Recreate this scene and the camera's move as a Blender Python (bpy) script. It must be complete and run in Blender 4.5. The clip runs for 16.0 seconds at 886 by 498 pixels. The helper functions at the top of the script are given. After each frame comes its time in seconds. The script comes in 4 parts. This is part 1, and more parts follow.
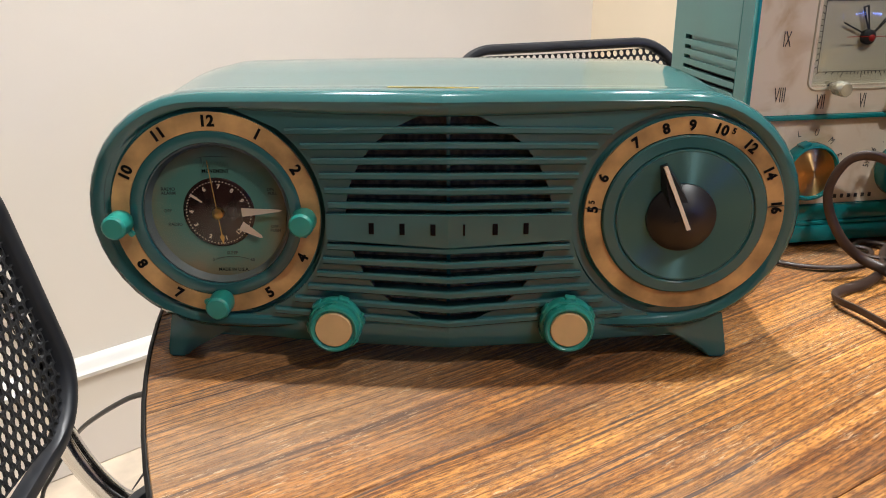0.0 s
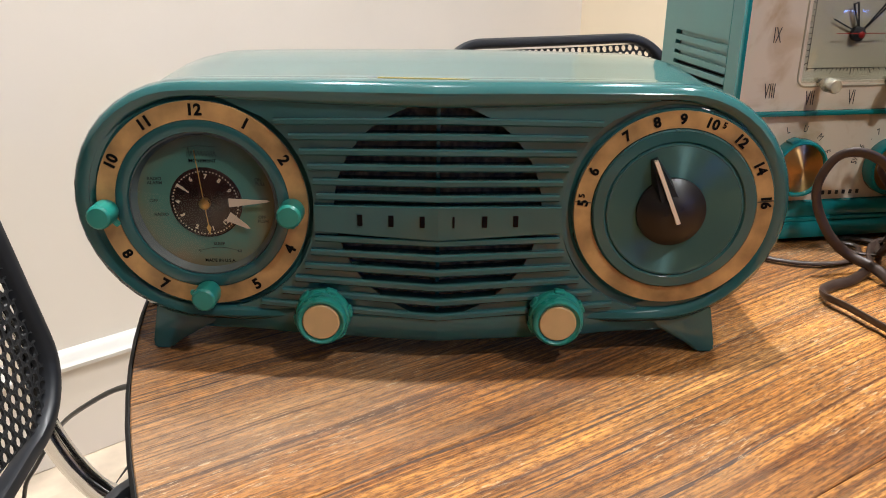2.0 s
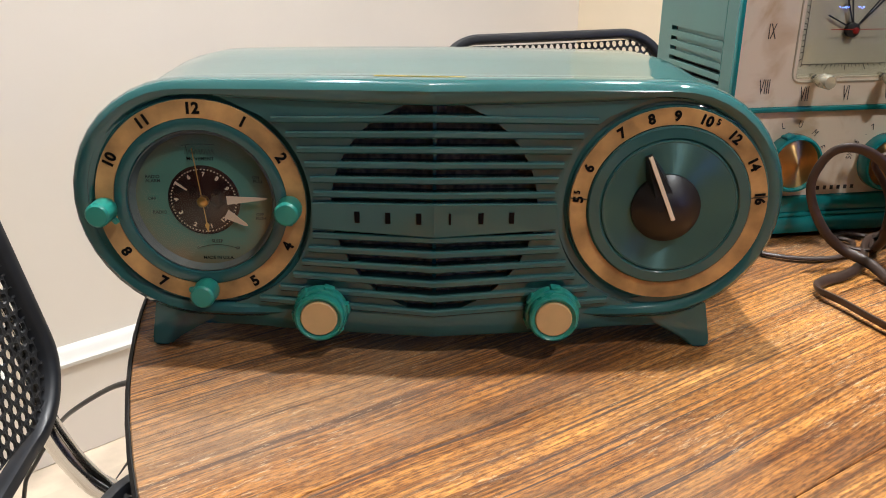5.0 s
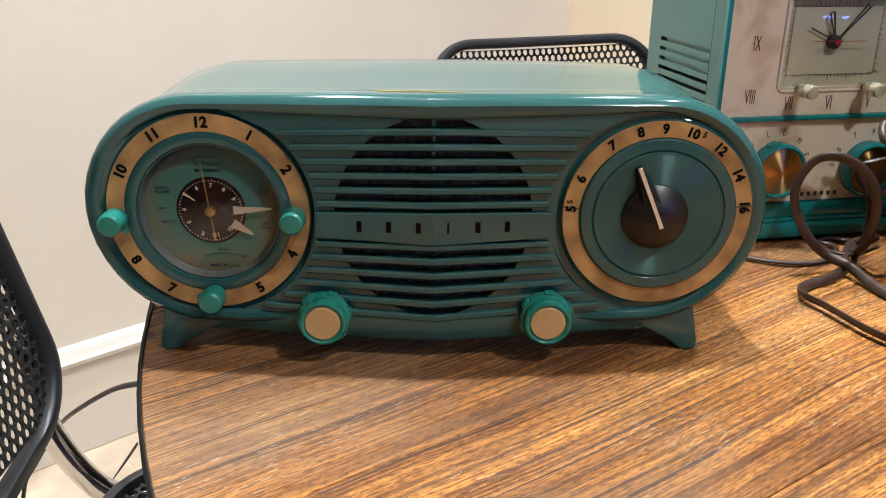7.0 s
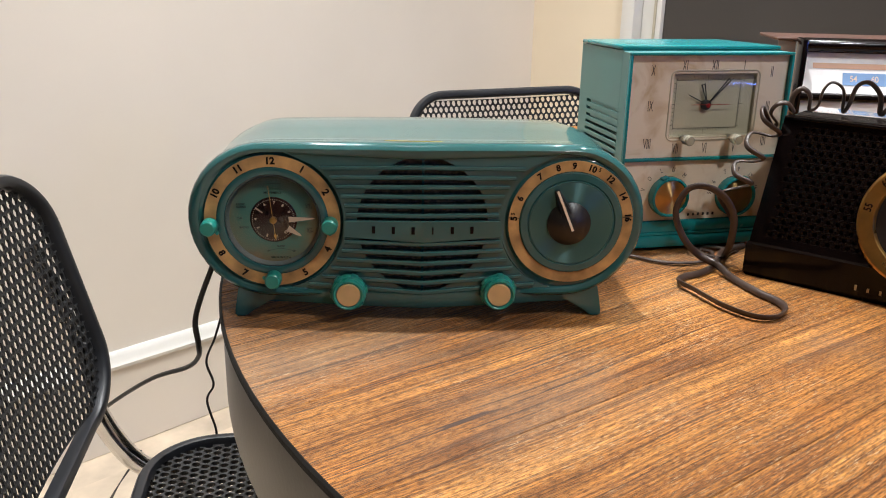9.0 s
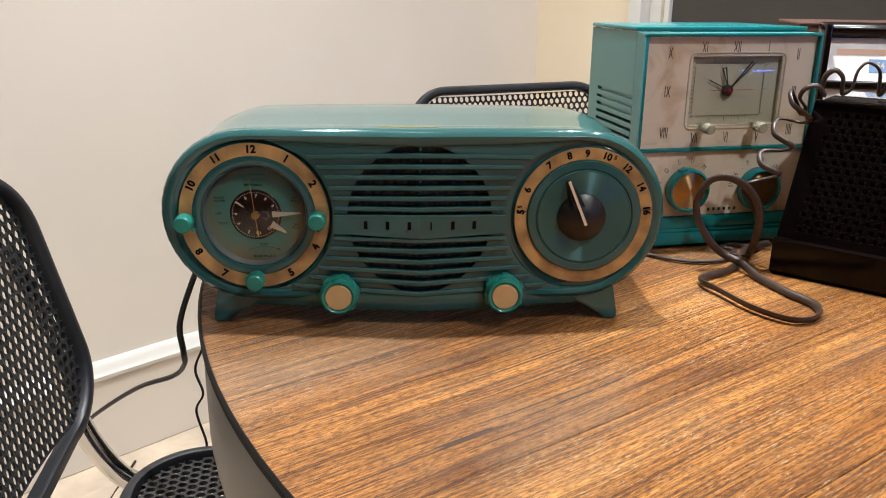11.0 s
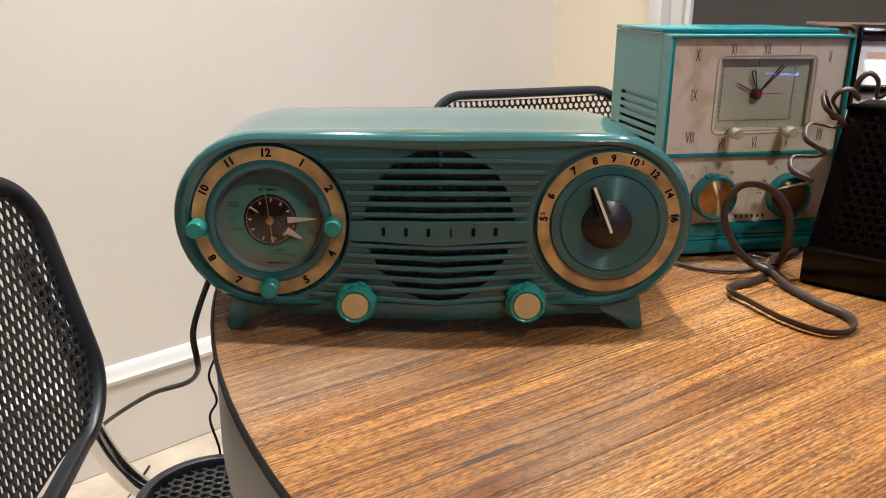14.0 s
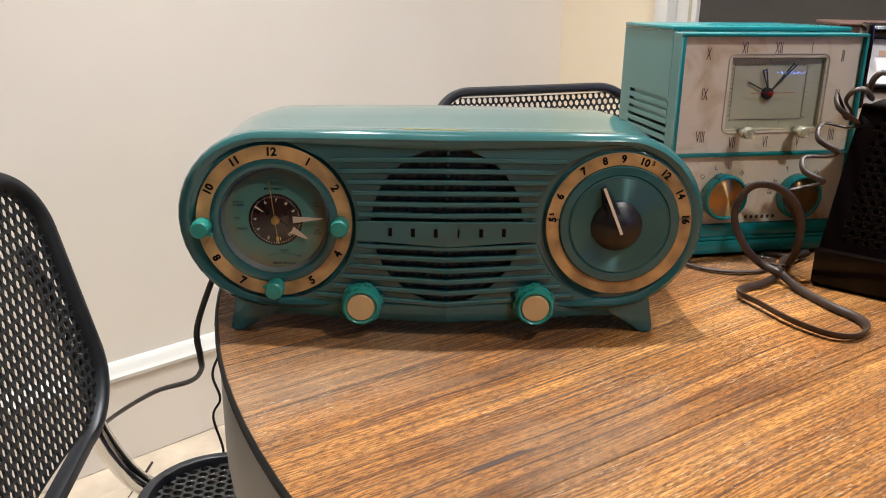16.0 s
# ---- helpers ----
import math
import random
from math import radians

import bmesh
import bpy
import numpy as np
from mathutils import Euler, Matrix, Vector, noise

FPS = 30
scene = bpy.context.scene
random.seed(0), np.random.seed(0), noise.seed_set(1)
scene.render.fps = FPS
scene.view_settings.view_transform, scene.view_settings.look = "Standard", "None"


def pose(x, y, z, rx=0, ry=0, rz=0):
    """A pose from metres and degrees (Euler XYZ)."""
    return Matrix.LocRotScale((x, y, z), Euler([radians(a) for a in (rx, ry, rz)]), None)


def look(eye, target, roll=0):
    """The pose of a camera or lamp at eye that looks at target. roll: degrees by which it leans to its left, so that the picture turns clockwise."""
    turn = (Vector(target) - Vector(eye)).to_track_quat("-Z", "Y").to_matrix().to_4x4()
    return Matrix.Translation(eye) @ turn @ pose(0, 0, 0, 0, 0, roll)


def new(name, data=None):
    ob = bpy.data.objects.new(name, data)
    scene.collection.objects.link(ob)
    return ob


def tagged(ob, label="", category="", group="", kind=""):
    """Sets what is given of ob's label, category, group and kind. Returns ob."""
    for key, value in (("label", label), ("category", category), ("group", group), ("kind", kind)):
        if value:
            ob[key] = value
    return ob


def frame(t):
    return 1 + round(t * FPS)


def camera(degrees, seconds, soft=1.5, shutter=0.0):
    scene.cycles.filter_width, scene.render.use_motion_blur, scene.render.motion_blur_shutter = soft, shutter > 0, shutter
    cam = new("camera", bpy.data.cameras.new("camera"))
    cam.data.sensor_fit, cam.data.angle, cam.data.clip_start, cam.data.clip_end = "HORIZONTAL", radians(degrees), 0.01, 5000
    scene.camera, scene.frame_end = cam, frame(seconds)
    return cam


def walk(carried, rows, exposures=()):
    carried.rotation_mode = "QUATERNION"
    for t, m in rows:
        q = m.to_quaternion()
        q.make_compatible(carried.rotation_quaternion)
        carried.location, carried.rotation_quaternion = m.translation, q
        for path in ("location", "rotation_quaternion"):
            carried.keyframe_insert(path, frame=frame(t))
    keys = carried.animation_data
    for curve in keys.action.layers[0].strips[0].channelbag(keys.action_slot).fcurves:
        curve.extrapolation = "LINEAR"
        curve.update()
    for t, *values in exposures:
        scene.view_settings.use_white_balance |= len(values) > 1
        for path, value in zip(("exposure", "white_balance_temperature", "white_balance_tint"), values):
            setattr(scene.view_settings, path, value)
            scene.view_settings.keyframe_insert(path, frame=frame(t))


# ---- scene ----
cam = camera(55.8, 16.0, soft=1.0)
PATH = [
    (0, (0.022, 0.002, 0.949), (-0.082, 1.876, 0.258), -0.2),
    (0.5, (0.021, 0.003, 0.948), (-0.073, 1.877, 0.255), 0.1),
    (1, (0.021, 0.005, 0.948), (-0.063, 1.878, 0.252), 0.3),
    (1.5, (0.021, 0.005, 0.946), (-0.056, 1.877, 0.248), 0.5),
    (2, (0.021, 0.004, 0.947), (-0.052, 1.875, 0.245), 0.6),
    (2.5, (0.021, 0.004, 0.947), (-0.052, 1.874, 0.241), 0.6),
    (3, (0.021, 0.004, 0.947), (-0.052, 1.873, 0.24), 0.6),
    (3.5, (0.022, 0.004, 0.947), (-0.053, 1.872, 0.238), 0.5),
    (4, (0.022, 0.005, 0.947), (-0.053, 1.874, 0.238), 0.5),
    (6.5, (0.022, -0.006, 0.953), (-0.033, 1.86, 0.234), 0.4),
    (7, (0.019, -0.013, 0.958), (-0.03, 1.855, 0.246), 0.5),
    (7.5, (0.017, -0.066, 0.977), (-0.013, 1.808, 0.281), 0.7),
    (8, (0.016, -0.144, 0.991), (0.004, 1.738, 0.315), 0.8),
    (8.5, (0.014, -0.199, 1.001), (0.023, 1.694, 0.354), 1.0),
    (9, (0.013, -0.218, 1.002), (0.033, 1.683, 0.378), 1.1),
    (9.2, (0.014, -0.222, 1.001), (0.029, 1.682, 0.388), 1.0),
    (11.3, (0.017, -0.156, 0.978), (0.026, 1.748, 0.364), 0.7),
    (11.5, (0.017, -0.153, 0.978), (0.029, 1.75, 0.363), 0.8),
    (12, (0.015, -0.151, 0.976), (0.026, 1.755, 0.37), 0.9),
    (12.5, (0.016, -0.154, 0.976), (0.02, 1.754, 0.377), 0.9),
    (13, (0.014, -0.15, 0.975), (0.008, 1.759, 0.376), 0.9),
    (13.5, (0.015, -0.146, 0.978), (-0.004, 1.762, 0.378), 0.8),
    (14, (0.014, -0.146, 0.975), (-0.014, 1.761, 0.372), 0.7),
    (14.5, (0.015, -0.145, 0.973), (-0.017, 1.762, 0.368), 0.8),
    (15, (0.013, -0.145, 0.973), (-0.02, 1.76, 0.363), 0.8),
    (15.5, (0.013, -0.142, 0.971), (-0.023, 1.761, 0.358), 0.9),
    (16, (0.011, -0.138, 0.976), (-0.024, 1.765, 0.363), 0.9),
]
walk(cam, [(t, look(eye, target, roll)) for t, eye, target, roll in PATH], exposures=[(0, 0.08), (7, 0.07), (8, -0.07), (16, -0.05)])

# ---- world, lamps, exposure ----
world = bpy.data.worlds.new("world")
scene.world = world
world.use_nodes = True
world.node_tree.nodes["Background"].inputs[0].default_value = (1.0, 0.85, 0.7, 1)
world.node_tree.nodes["Background"].inputs[1].default_value = 0.02
WARM = (0.965, 0.985, 1.0)
CEIL = 2.6
DOWNLIGHTS = [(0.02, 0.64, 23.0), (0.95, 0.80, 13.0), (-0.36, 1.18, 14.5), (0.60, 1.55, 10.0), (0.95, -0.45, 17.0), (1.7, -1.5, 9.0), (0.20, -3.0, 9.0), (0.75, -3.1, 9.0), (1.25, -2.9, 9.0), (0.50, -3.7, 9.0)]


def lamp(x, y, power):
    data = bpy.data.lights.new("downlight_beam", "AREA")
    data.shape, data.size, data.energy, data.color, data.spread = "DISK", 0.07, power, WARM, radians(125)
    ob = new("downlight_beam", data)
    ob.matrix_world = pose(x, y, CEIL - 0.012)
    return ob


for lx, ly, watts in DOWNLIGHTS:
    lamp(lx, ly, watts)


# ---- materials ----
def mat(name, rgb, rough=0.5, metal=0.0, spec=0.5, coat=0.0, vary=0.0, scale=20.0, bump=0.0, bscale=200.0, emit=0.0):
    """A principled surface with large and fine colour variation and relief, in metres."""
    m = bpy.data.materials.new(name)
    m.use_nodes = True
    nt = m.node_tree
    b = nt.nodes["Principled BSDF"]
    b.inputs["Base Color"].default_value = (*rgb, 1)
    b.inputs["Roughness"].default_value = rough
    b.inputs["Metallic"].default_value = metal
    b.inputs["Specular IOR Level"].default_value = spec
    b.inputs["Coat Weight"].default_value = coat
    b.inputs["Coat Roughness"].default_value = 0.06
    if emit:
        b.inputs["Emission Color"].default_value = (*rgb, 1)
        b.inputs["Emission Strength"].default_value = emit
    tc = nt.nodes.new("ShaderNodeTexCoord")
    if vary:
        n1 = nt.nodes.new("ShaderNodeTexNoise")
        n1.inputs["Scale"].default_value, n1.inputs["Detail"].default_value = scale, 8
        nt.links.new(tc.outputs["Object"], n1.inputs["Vector"])
        ramp = nt.nodes.new("ShaderNodeMapRange")
        ramp.inputs["From Min"].default_value, ramp.inputs["From Max"].default_value = 0.3, 0.7
        ramp.inputs["To Min"].default_value, ramp.inputs["To Max"].default_value = 1 - vary, 1 + vary
        nt.links.new(n1.outputs["Fac"], ramp.inputs["Value"])
        hsv = nt.nodes.new("ShaderNodeHueSaturation")
        hsv.inputs["Color"].default_value = (*rgb, 1)
        nt.links.new(ramp.outputs["Result"], hsv.inputs["Value"])
        nt.links.new(hsv.outputs["Color"], b.inputs["Base Color"])
        r2 = nt.nodes.new("ShaderNodeMapRange")
        r2.inputs["To Min"].default_value, r2.inputs["To Max"].default_value = max(0.02, rough - 0.08), min(1, rough + 0.1)
        nt.links.new(n1.outputs["Fac"], r2.inputs["Value"])
        nt.links.new(r2.outputs["Result"], b.inputs["Roughness"])
    if bump:
        n2 = nt.nodes.new("ShaderNodeTexNoise")
        n2.inputs["Scale"].default_value, n2.inputs["Detail"].default_value = bscale, 4
        nt.links.new(tc.outputs["Object"], n2.inputs["Vector"])
        bp = nt.nodes.new("ShaderNodeBump")
        bp.inputs["Strength"].default_value, bp.inputs["Distance"].default_value = bump, 0.001
        nt.links.new(n2.outputs["Fac"], bp.inputs["Height"])
        nt.links.new(bp.outputs["Normal"], b.inputs["Normal"])
    return m


def wood_mat(name, angle, streak, bleach):
    """Weathered oiled teak: honey ground, long dark open grain, grey bleaching, pale scuffs. streak and bleach: how much of each."""
    m = bpy.data.materials.new(name)
    m.use_nodes = True
    nt = m.node_tree
    L, N = nt.links.new, nt.nodes.new
    b = nt.nodes["Principled BSDF"]
    tc, turn = N("ShaderNodeTexCoord"), N("ShaderNodeMapping")
    turn.inputs["Rotation"].default_value = (0, 0, radians(-angle))
    L(tc.outputs["Object"], turn.inputs["Vector"])
    # a slow sideways drift, so that the grain wanders
    drift, shift, add = N("ShaderNodeTexNoise"), N("ShaderNodeVectorMath"), N("ShaderNodeVectorMath")
    stretch = N("ShaderNodeMapping")
    stretch.inputs["Scale"].default_value = (5.0, 9.0, 1)
    L(turn.outputs["Vector"], stretch.inputs["Vector"])
    drift.inputs["Scale"].default_value, drift.inputs["Detail"].default_value = 1, 2
    L(stretch.outputs["Vector"], drift.inputs["Vector"])
    shift.operation = "MULTIPLY"
    shift.inputs[1].default_value = (0.0, 0.012, 0.0)
    L(drift.outputs["Color"], shift.inputs[0])
    L(turn.outputs["Vector"], add.inputs[0])
    L(shift.outputs["Vector"], add.inputs[1])

    def grain(sx, sy, detail, rough=0.5, dist=0.0):
        s, n = N("ShaderNodeMapping"), N("ShaderNodeTexNoise")
        s.inputs["Scale"].default_value = (sx, sy, 1)
        L(add.outputs["Vector"], s.inputs["Vector"])
        n.inputs["Scale"].default_value, n.inputs["Detail"].default_value = 1, detail
        n.inputs["Roughness"].default_value, n.inputs["Distortion"].default_value = rough, dist
        L(s.outputs["Vector"], n.inputs["Vector"])
        return n.outputs["Fac"]

    def ramp(fac, stops):
        r = N("ShaderNodeValToRGB")
        e = r.color_ramp.elements
        e[0].position, e[0].color = stops[0][0], (*stops[0][1], 1)
        e[1].position, e[1].color = stops[-1][0], (*stops[-1][1], 1)
        for p, c in stops[1:-1]:
            k = e.new(p)
            k.color = (*c, 1)
        L(fac, r.inputs["Fac"])
        return r.outputs["Color"]

    def mask(fac, lo, hi, amount=1.0):
        r = N("ShaderNodeMapRange")
        r.interpolation_type = "SMOOTHSTEP"
        r.inputs["From Min"].default_value, r.inputs["From Max"].default_value = lo, hi
        r.inputs["To Max"].default_value = amount
        L(fac, r.inputs["Value"])
        return r.outputs["Result"]

    def times(a, c):
        x = N("ShaderNodeMath")
        x.operation = "MULTIPLY"
        L(a, x.inputs[0])
        L(c, x.inputs[1])
        return x.outputs[0]

    def mix(kind, fac, a, c):
        x = N("ShaderNodeMix")
        x.data_type, x.blend_type = "RGBA", kind
        if isinstance(fac, float):
            x.inputs[0].default_value = fac
        else:
            L(fac, x.inputs[0])
        L(a, x.inputs[6])
        if isinstance(c, tuple):
            x.inputs[7].default_value = (*c, 1)
        else:
            L(c, x.inputs[7])
        return x.outputs[2]

    ground = ramp(grain(2.0, 34, 6, 0.6), [(0.28, (0.125, 0.050, 0.016)), (0.44, (0.218, 0.098, 0.027)), (0.57, (0.300, 0.144, 0.041)), (0.72, (0.375, 0.204, 0.076))])
    fibre = ramp(grain(3, 520, 6, 0.6), [(0.36, (0.54, 0.45, 0.39)), (0.47, (0.95, 0.93, 0.90)), (0.62, (1.28, 1.25, 1.18))])
    col = mix("MULTIPLY", 1.0, ground, fibre)
    hair = ramp(grain(7, 900, 3, 0.6), [(0.38, (0.55, 0.46, 0.40)), (0.48, (0.96, 0.95, 0.93)), (0.60, (1.30, 1.27, 1.21))])
    col = mix("MULTIPLY", 1.0, col, hair)
    fleck = ramp(grain(190, 820, 5, 0.7), [(0.40, (0.50, 0.42, 0.37)), (0.49, (0.98, 0.98, 0.98)), (0.60, (1.42, 1.38, 1.30))])
    col = mix("MULTIPLY", 1.0, col, fleck)
    # patches rubbed darker and lighter
    col = mix("MULTIPLY", 1.0, col, ramp(grain(10, 17, 9, 0.62), [(0.30, (0.58, 0.50, 0.46)), (0.5, (1, 0.97, 0.93)), (0.70, (1.28, 1.18, 0.98))]))
    # grey bleaching in broad clouds
    col = mix("MIX", mask(grain(4.5, 8, 6, 0.6), 0.50 - 0.10 * bleach, 0.72 - 0.10 * bleach, 0.30 + 0.40 * bleach), col, (0.225, 0.155, 0.100))
    # long dark open grain, in bundles, broken along its length
    bundle = mask(grain(1.6, 14, 3), 0.38, 0.58)
    lines = mask(grain(2.6, 400, 3, 0.55), 0.590, 0.612, 0.90 * streak)
    dark = times(times(lines, mask(grain(20, 160, 5, 0.6), 0.36, 0.46)), mask(grain(2.5, 22, 2), 0.34, 0.50))
    col = mix("MIX", dark, col, (0.048, 0.033, 0.029))
    thin = times(mask(grain(7, 820, 5, 0.65), 0.560, 0.600, 0.60), bundle)
    col = mix("MIX", thin, col, (0.060, 0.032, 0.019))
    # pale scuffs, where the finish has lifted
    scuff = times(mask(grain(110, 760, 8, 0.75), 0.565, 0.615, 0.75), mask(grain(9, 17, 6), 0.47, 0.62))
    col = mix("MIX", scuff, col, (0.52, 0.38, 0.235))
    L(col, b.inputs["Base Color"])
    r = N("ShaderNodeMapRange")
    r.inputs["To Min"].default_value, r.inputs["To Max"].default_value = 0.36, 0.66
    L(grain(30, 90, 6), r.inputs["Value"])
    L(r.outputs["Result"], b.inputs["Roughness"])
    b.inputs["Specular IOR Level"].default_value = 0.24
    height = mix("MULTIPLY", 1.0, mix("MULTIPLY", 0.7, hair, fleck), ramp(dark, [(0.0, (1, 1, 1)), (0.8, (0.1, 0.1, 0.1))]))
    bp = N("ShaderNodeBump")
    bp.inputs["Strength"].default_value, bp.inputs["Distance"].default_value = 0.5, 0.0010
    L(height, bp.inputs["Height"])
    L(bp.outputs["Normal"], b.inputs["Normal"])
    return m


def radial_sheen(m):
    """Turned metal or plastic: gloss drawn out across fine rings about the local y axis."""
    b = m.node_tree.nodes["Principled BSDF"]
    b.inputs["Anisotropic"].default_value = 0.97
    b.inputs["Anisotropic Rotation"].default_value = 0.25
    t = m.node_tree.nodes.new("ShaderNodeTangent")
    t.direction_type, t.axis = "RADIAL", "Y"
    m.node_tree.links.new(t.outputs["Tangent"], b.inputs["Tangent"])


def stained_dial(name, rgb, stain, r0, r1):
    """Printed clock face with brown age stains that creep in from its rim."""
    m = mat(name, rgb, 0.45)
    nt = m.node_tree
    L, N = nt.links.new, nt.nodes.new
    tc, ln, nz = N("ShaderNodeTexCoord"), N("ShaderNodeVectorMath"), N("ShaderNodeTexNoise")
    ln.operation = "LENGTH"
    L(tc.outputs["Object"], ln.inputs[0])
    nz.inputs["Scale"].default_value, nz.inputs["Detail"].default_value = 55, 6
    L(tc.outputs["Object"], nz.inputs["Vector"])
    sc, ad, mr, mx = N("ShaderNodeMath"), N("ShaderNodeMath"), N("ShaderNodeMapRange"), N("ShaderNodeMix")
    sc.operation, sc.inputs[1].default_value = "MULTIPLY_ADD", 0.022
    sc.inputs[2].default_value = -0.011
    L(nz.outputs["Fac"], sc.inputs[0])
    L(ln.outputs["Value"], ad.inputs[0])
    L(sc.outputs[0], ad.inputs[1])
    mr.inputs["From Min"].default_value, mr.inputs["From Max"].default_value = r0, r1
    L(ad.outputs[0], mr.inputs["Value"])
    mx.data_type = "RGBA"
    mx.inputs[6].default_value, mx.inputs[7].default_value = (*rgb, 1), (*stain, 1)
    L(mr.outputs["Result"], mx.inputs[0])
    L(mx.outputs[2], nt.nodes["Principled BSDF"].inputs["Base Color"])
    return m


def blotched(name, rgb, stain, scale):
    """Old paper: cream with clouded tan stains."""
    m = mat(name, rgb, 0.5)
    nt = m.node_tree
    L, N = nt.links.new, nt.nodes.new
    tc, n1, n2, r, mx = N("ShaderNodeTexCoord"), N("ShaderNodeTexNoise"), N("ShaderNodeTexNoise"), N("ShaderNodeMapRange"), N("ShaderNodeMix")
    n1.inputs["Scale"].default_value, n1.inputs["Detail"].default_value, n1.inputs["Distortion"].default_value = scale, 9, 0.8
    L(tc.outputs["Object"], n1.inputs["Vector"])
    r.inputs["From Min"].default_value, r.inputs["From Max"].default_value = 0.50, 0.74
    L(n1.outputs["Fac"], r.inputs["Value"])
    mx.data_type = "RGBA"
    mx.inputs[6].default_value, mx.inputs[7].default_value = (*rgb, 1), (*stain, 1)
    L(r.outputs["Result"], mx.inputs[0])
    L(mx.outputs[2], nt.nodes["Principled BSDF"].inputs["Base Color"])
    return m


GRAIN = 37.0
TEAL = mat("teal_plastic", (0.024, 0.098, 0.097), 0.09, coat=0.25, vary=0.07, scale=30, bump=0.03, bscale=60)
SPUN = mat("spun_teal_disc", (0.042, 0.145, 0.15), 0.40, metal=0.5, vary=0.05, scale=30)
radial_sheen(SPUN)
SPUN.node_tree.nodes["Principled BSDF"].inputs["Specular IOR Level"].default_value = 0.9
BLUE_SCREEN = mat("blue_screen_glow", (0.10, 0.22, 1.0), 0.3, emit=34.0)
TEAL_BRIGHT = mat("bright_teal_plastic", (0.018, 0.235, 0.185), 0.28, vary=0.08, scale=60)
TEAL_SHELL = mat("pale_teal_plastic", (0.092, 0.250, 0.240), 0.42, vary=0.06, scale=25, bump=0.06, bscale=900)
TEAL_TRIM = mat("turquoise_trim", (0.007, 0.185, 0.195), 0.22, vary=0.06, scale=30)
TAN = mat("aged_tan_enamel", (0.43, 0.255, 0.095), 0.45, vary=0.48, scale=55, bump=0.05, bscale=120)
CREAM = mat("cream_plastic", (0.56, 0.39, 0.18), 0.35, vary=0.1, scale=60)
YELLOW = mat("bare_yellow_edge", (0.55, 0.38, 0.06), 0.45)
IVORY = mat("ivory_paint", (0.72, 0.55, 0.40), 0.4)
BLACK_INK = mat("black_ink", (0.004, 0.004, 0.004), 0.7, spec=0.08)
DARK_INK = mat("faded_dark_ink", (0.012, 0.026, 0.022), 0.5)
CLOTH = mat("dark_speaker_cloth", (0.20, 0.125, 0.075), 0.9, vary=0.6, scale=350, bump=0.6, bscale=1200)
DIAL_TEAL = stained_dial("faded_teal_dial", (0.082, 0.225, 0.175), (0.25, 0.165, 0.075), 0.0235, 0.0365)
DISC = mat("dark_brown_disc", (0.028, 0.010, 0.008), 0.22, vary=0.2, scale=90)
BLACK = mat("glossy_black_plastic", (0.005, 0.003, 0.0028), 0.12, spec=0.2, vary=0.2, scale=40)
POLISHED_BLACK = mat("polished_black_top", (0.012, 0.009, 0.008), 0.08, spec=0.6, coat=1.0, vary=0.2, scale=40)
BLACK_KNOB = mat("satin_black_knob", (0.009, 0.0075, 0.0075), 0.38, vary=0.2, scale=80)
BRASS = mat("brass", (0.62, 0.36, 0.11), 0.28, metal=1.0, vary=0.15, scale=60)
CHROME = mat("chrome", (0.72, 0.71, 0.69), 0.12, metal=1.0)
STEEL_BAND = mat("blackened_steel_band", (0.11, 0.098, 0.085), 0.30, metal=0.5, vary=0.25, scale=14, bump=0.1)
RIM = mat("black_table_rim", (0.010, 0.009, 0.008), 0.6, spec=0.2, vary=0.3, scale=60, bump=0.2, bscale=300)
TEAKS = [wood_mat("streaked_worn_teak", GRAIN, 1.0, 0.25), wood_mat("smooth_worn_teak", GRAIN - 1.5, 0.30, 0.10), wood_mat("bleached_worn_teak", GRAIN + 1.5, 0.75, 0.55), wood_mat("brown_worn_teak", GRAIN + 0.5, 0.55, 0.2)]
WALL = mat("cream_wall_paint", (0.68, 0.615, 0.535), 0.75, vary=0.025, scale=3, bump=0.05, bscale=350)
WALL2 = mat("warm_cream_wall_paint", (0.74, 0.63, 0.47), 0.75, vary=0.025, scale=3, bump=0.05, bscale=350)
WHITE = mat("white_trim_paint", (0.67, 0.65, 0.61), 0.4, vary=0.02, scale=8)
TILE = mat("travertine_floor", (0.56, 0.46, 0.35), 0.45, vary=0.24, scale=9, bump=0.05)
# for the unseen walls only: dark so that glossy fronts mirror little light
UNSEEN_DARK = mat("darkened_unseen_wall", (0.20, 0.17, 0.145), 0.75, vary=0.03, scale=3, bump=0.05, bscale=350)
CEILING = mat("white_ceiling_paint", (0.82, 0.79, 0.74), 0.8, vary=0.02, scale=3)
MESH = mat("black_cane_weave", (0.010, 0.010, 0.011), 0.5, vary=0.25, scale=200)
FRAME = mat("black_chair_frame", (0.010, 0.011, 0.014), 0.42, vary=0.2, scale=60)
CORD = mat("brown_cord_vinyl", (0.040, 0.023, 0.016), 0.38, vary=0.2, scale=120)
DARK_CORD = mat("black_cord_vinyl", (0.014, 0.011, 0.010), 0.45)
CARD = blotched("aged_dial_card", (0.69, 0.59, 0.47), (0.46, 0.30, 0.15), 26)
LENS_RIM = mat("grey_lens_rim", (0.155, 0.165, 0.155), 0.3, vary=0.25, scale=60)
WINDOW_RIM = mat("olive_grey_moulding", (0.46, 0.41, 0.31), 0.3, vary=0.1, scale=40)
CLOCK_FACE = mat("grey_cream_clock_face", (0.60, 0.54, 0.42), 0.45, vary=0.08, scale=40)
GREY_INK = mat("dark_grey_ink", (0.03, 0.028, 0.03), 0.5)
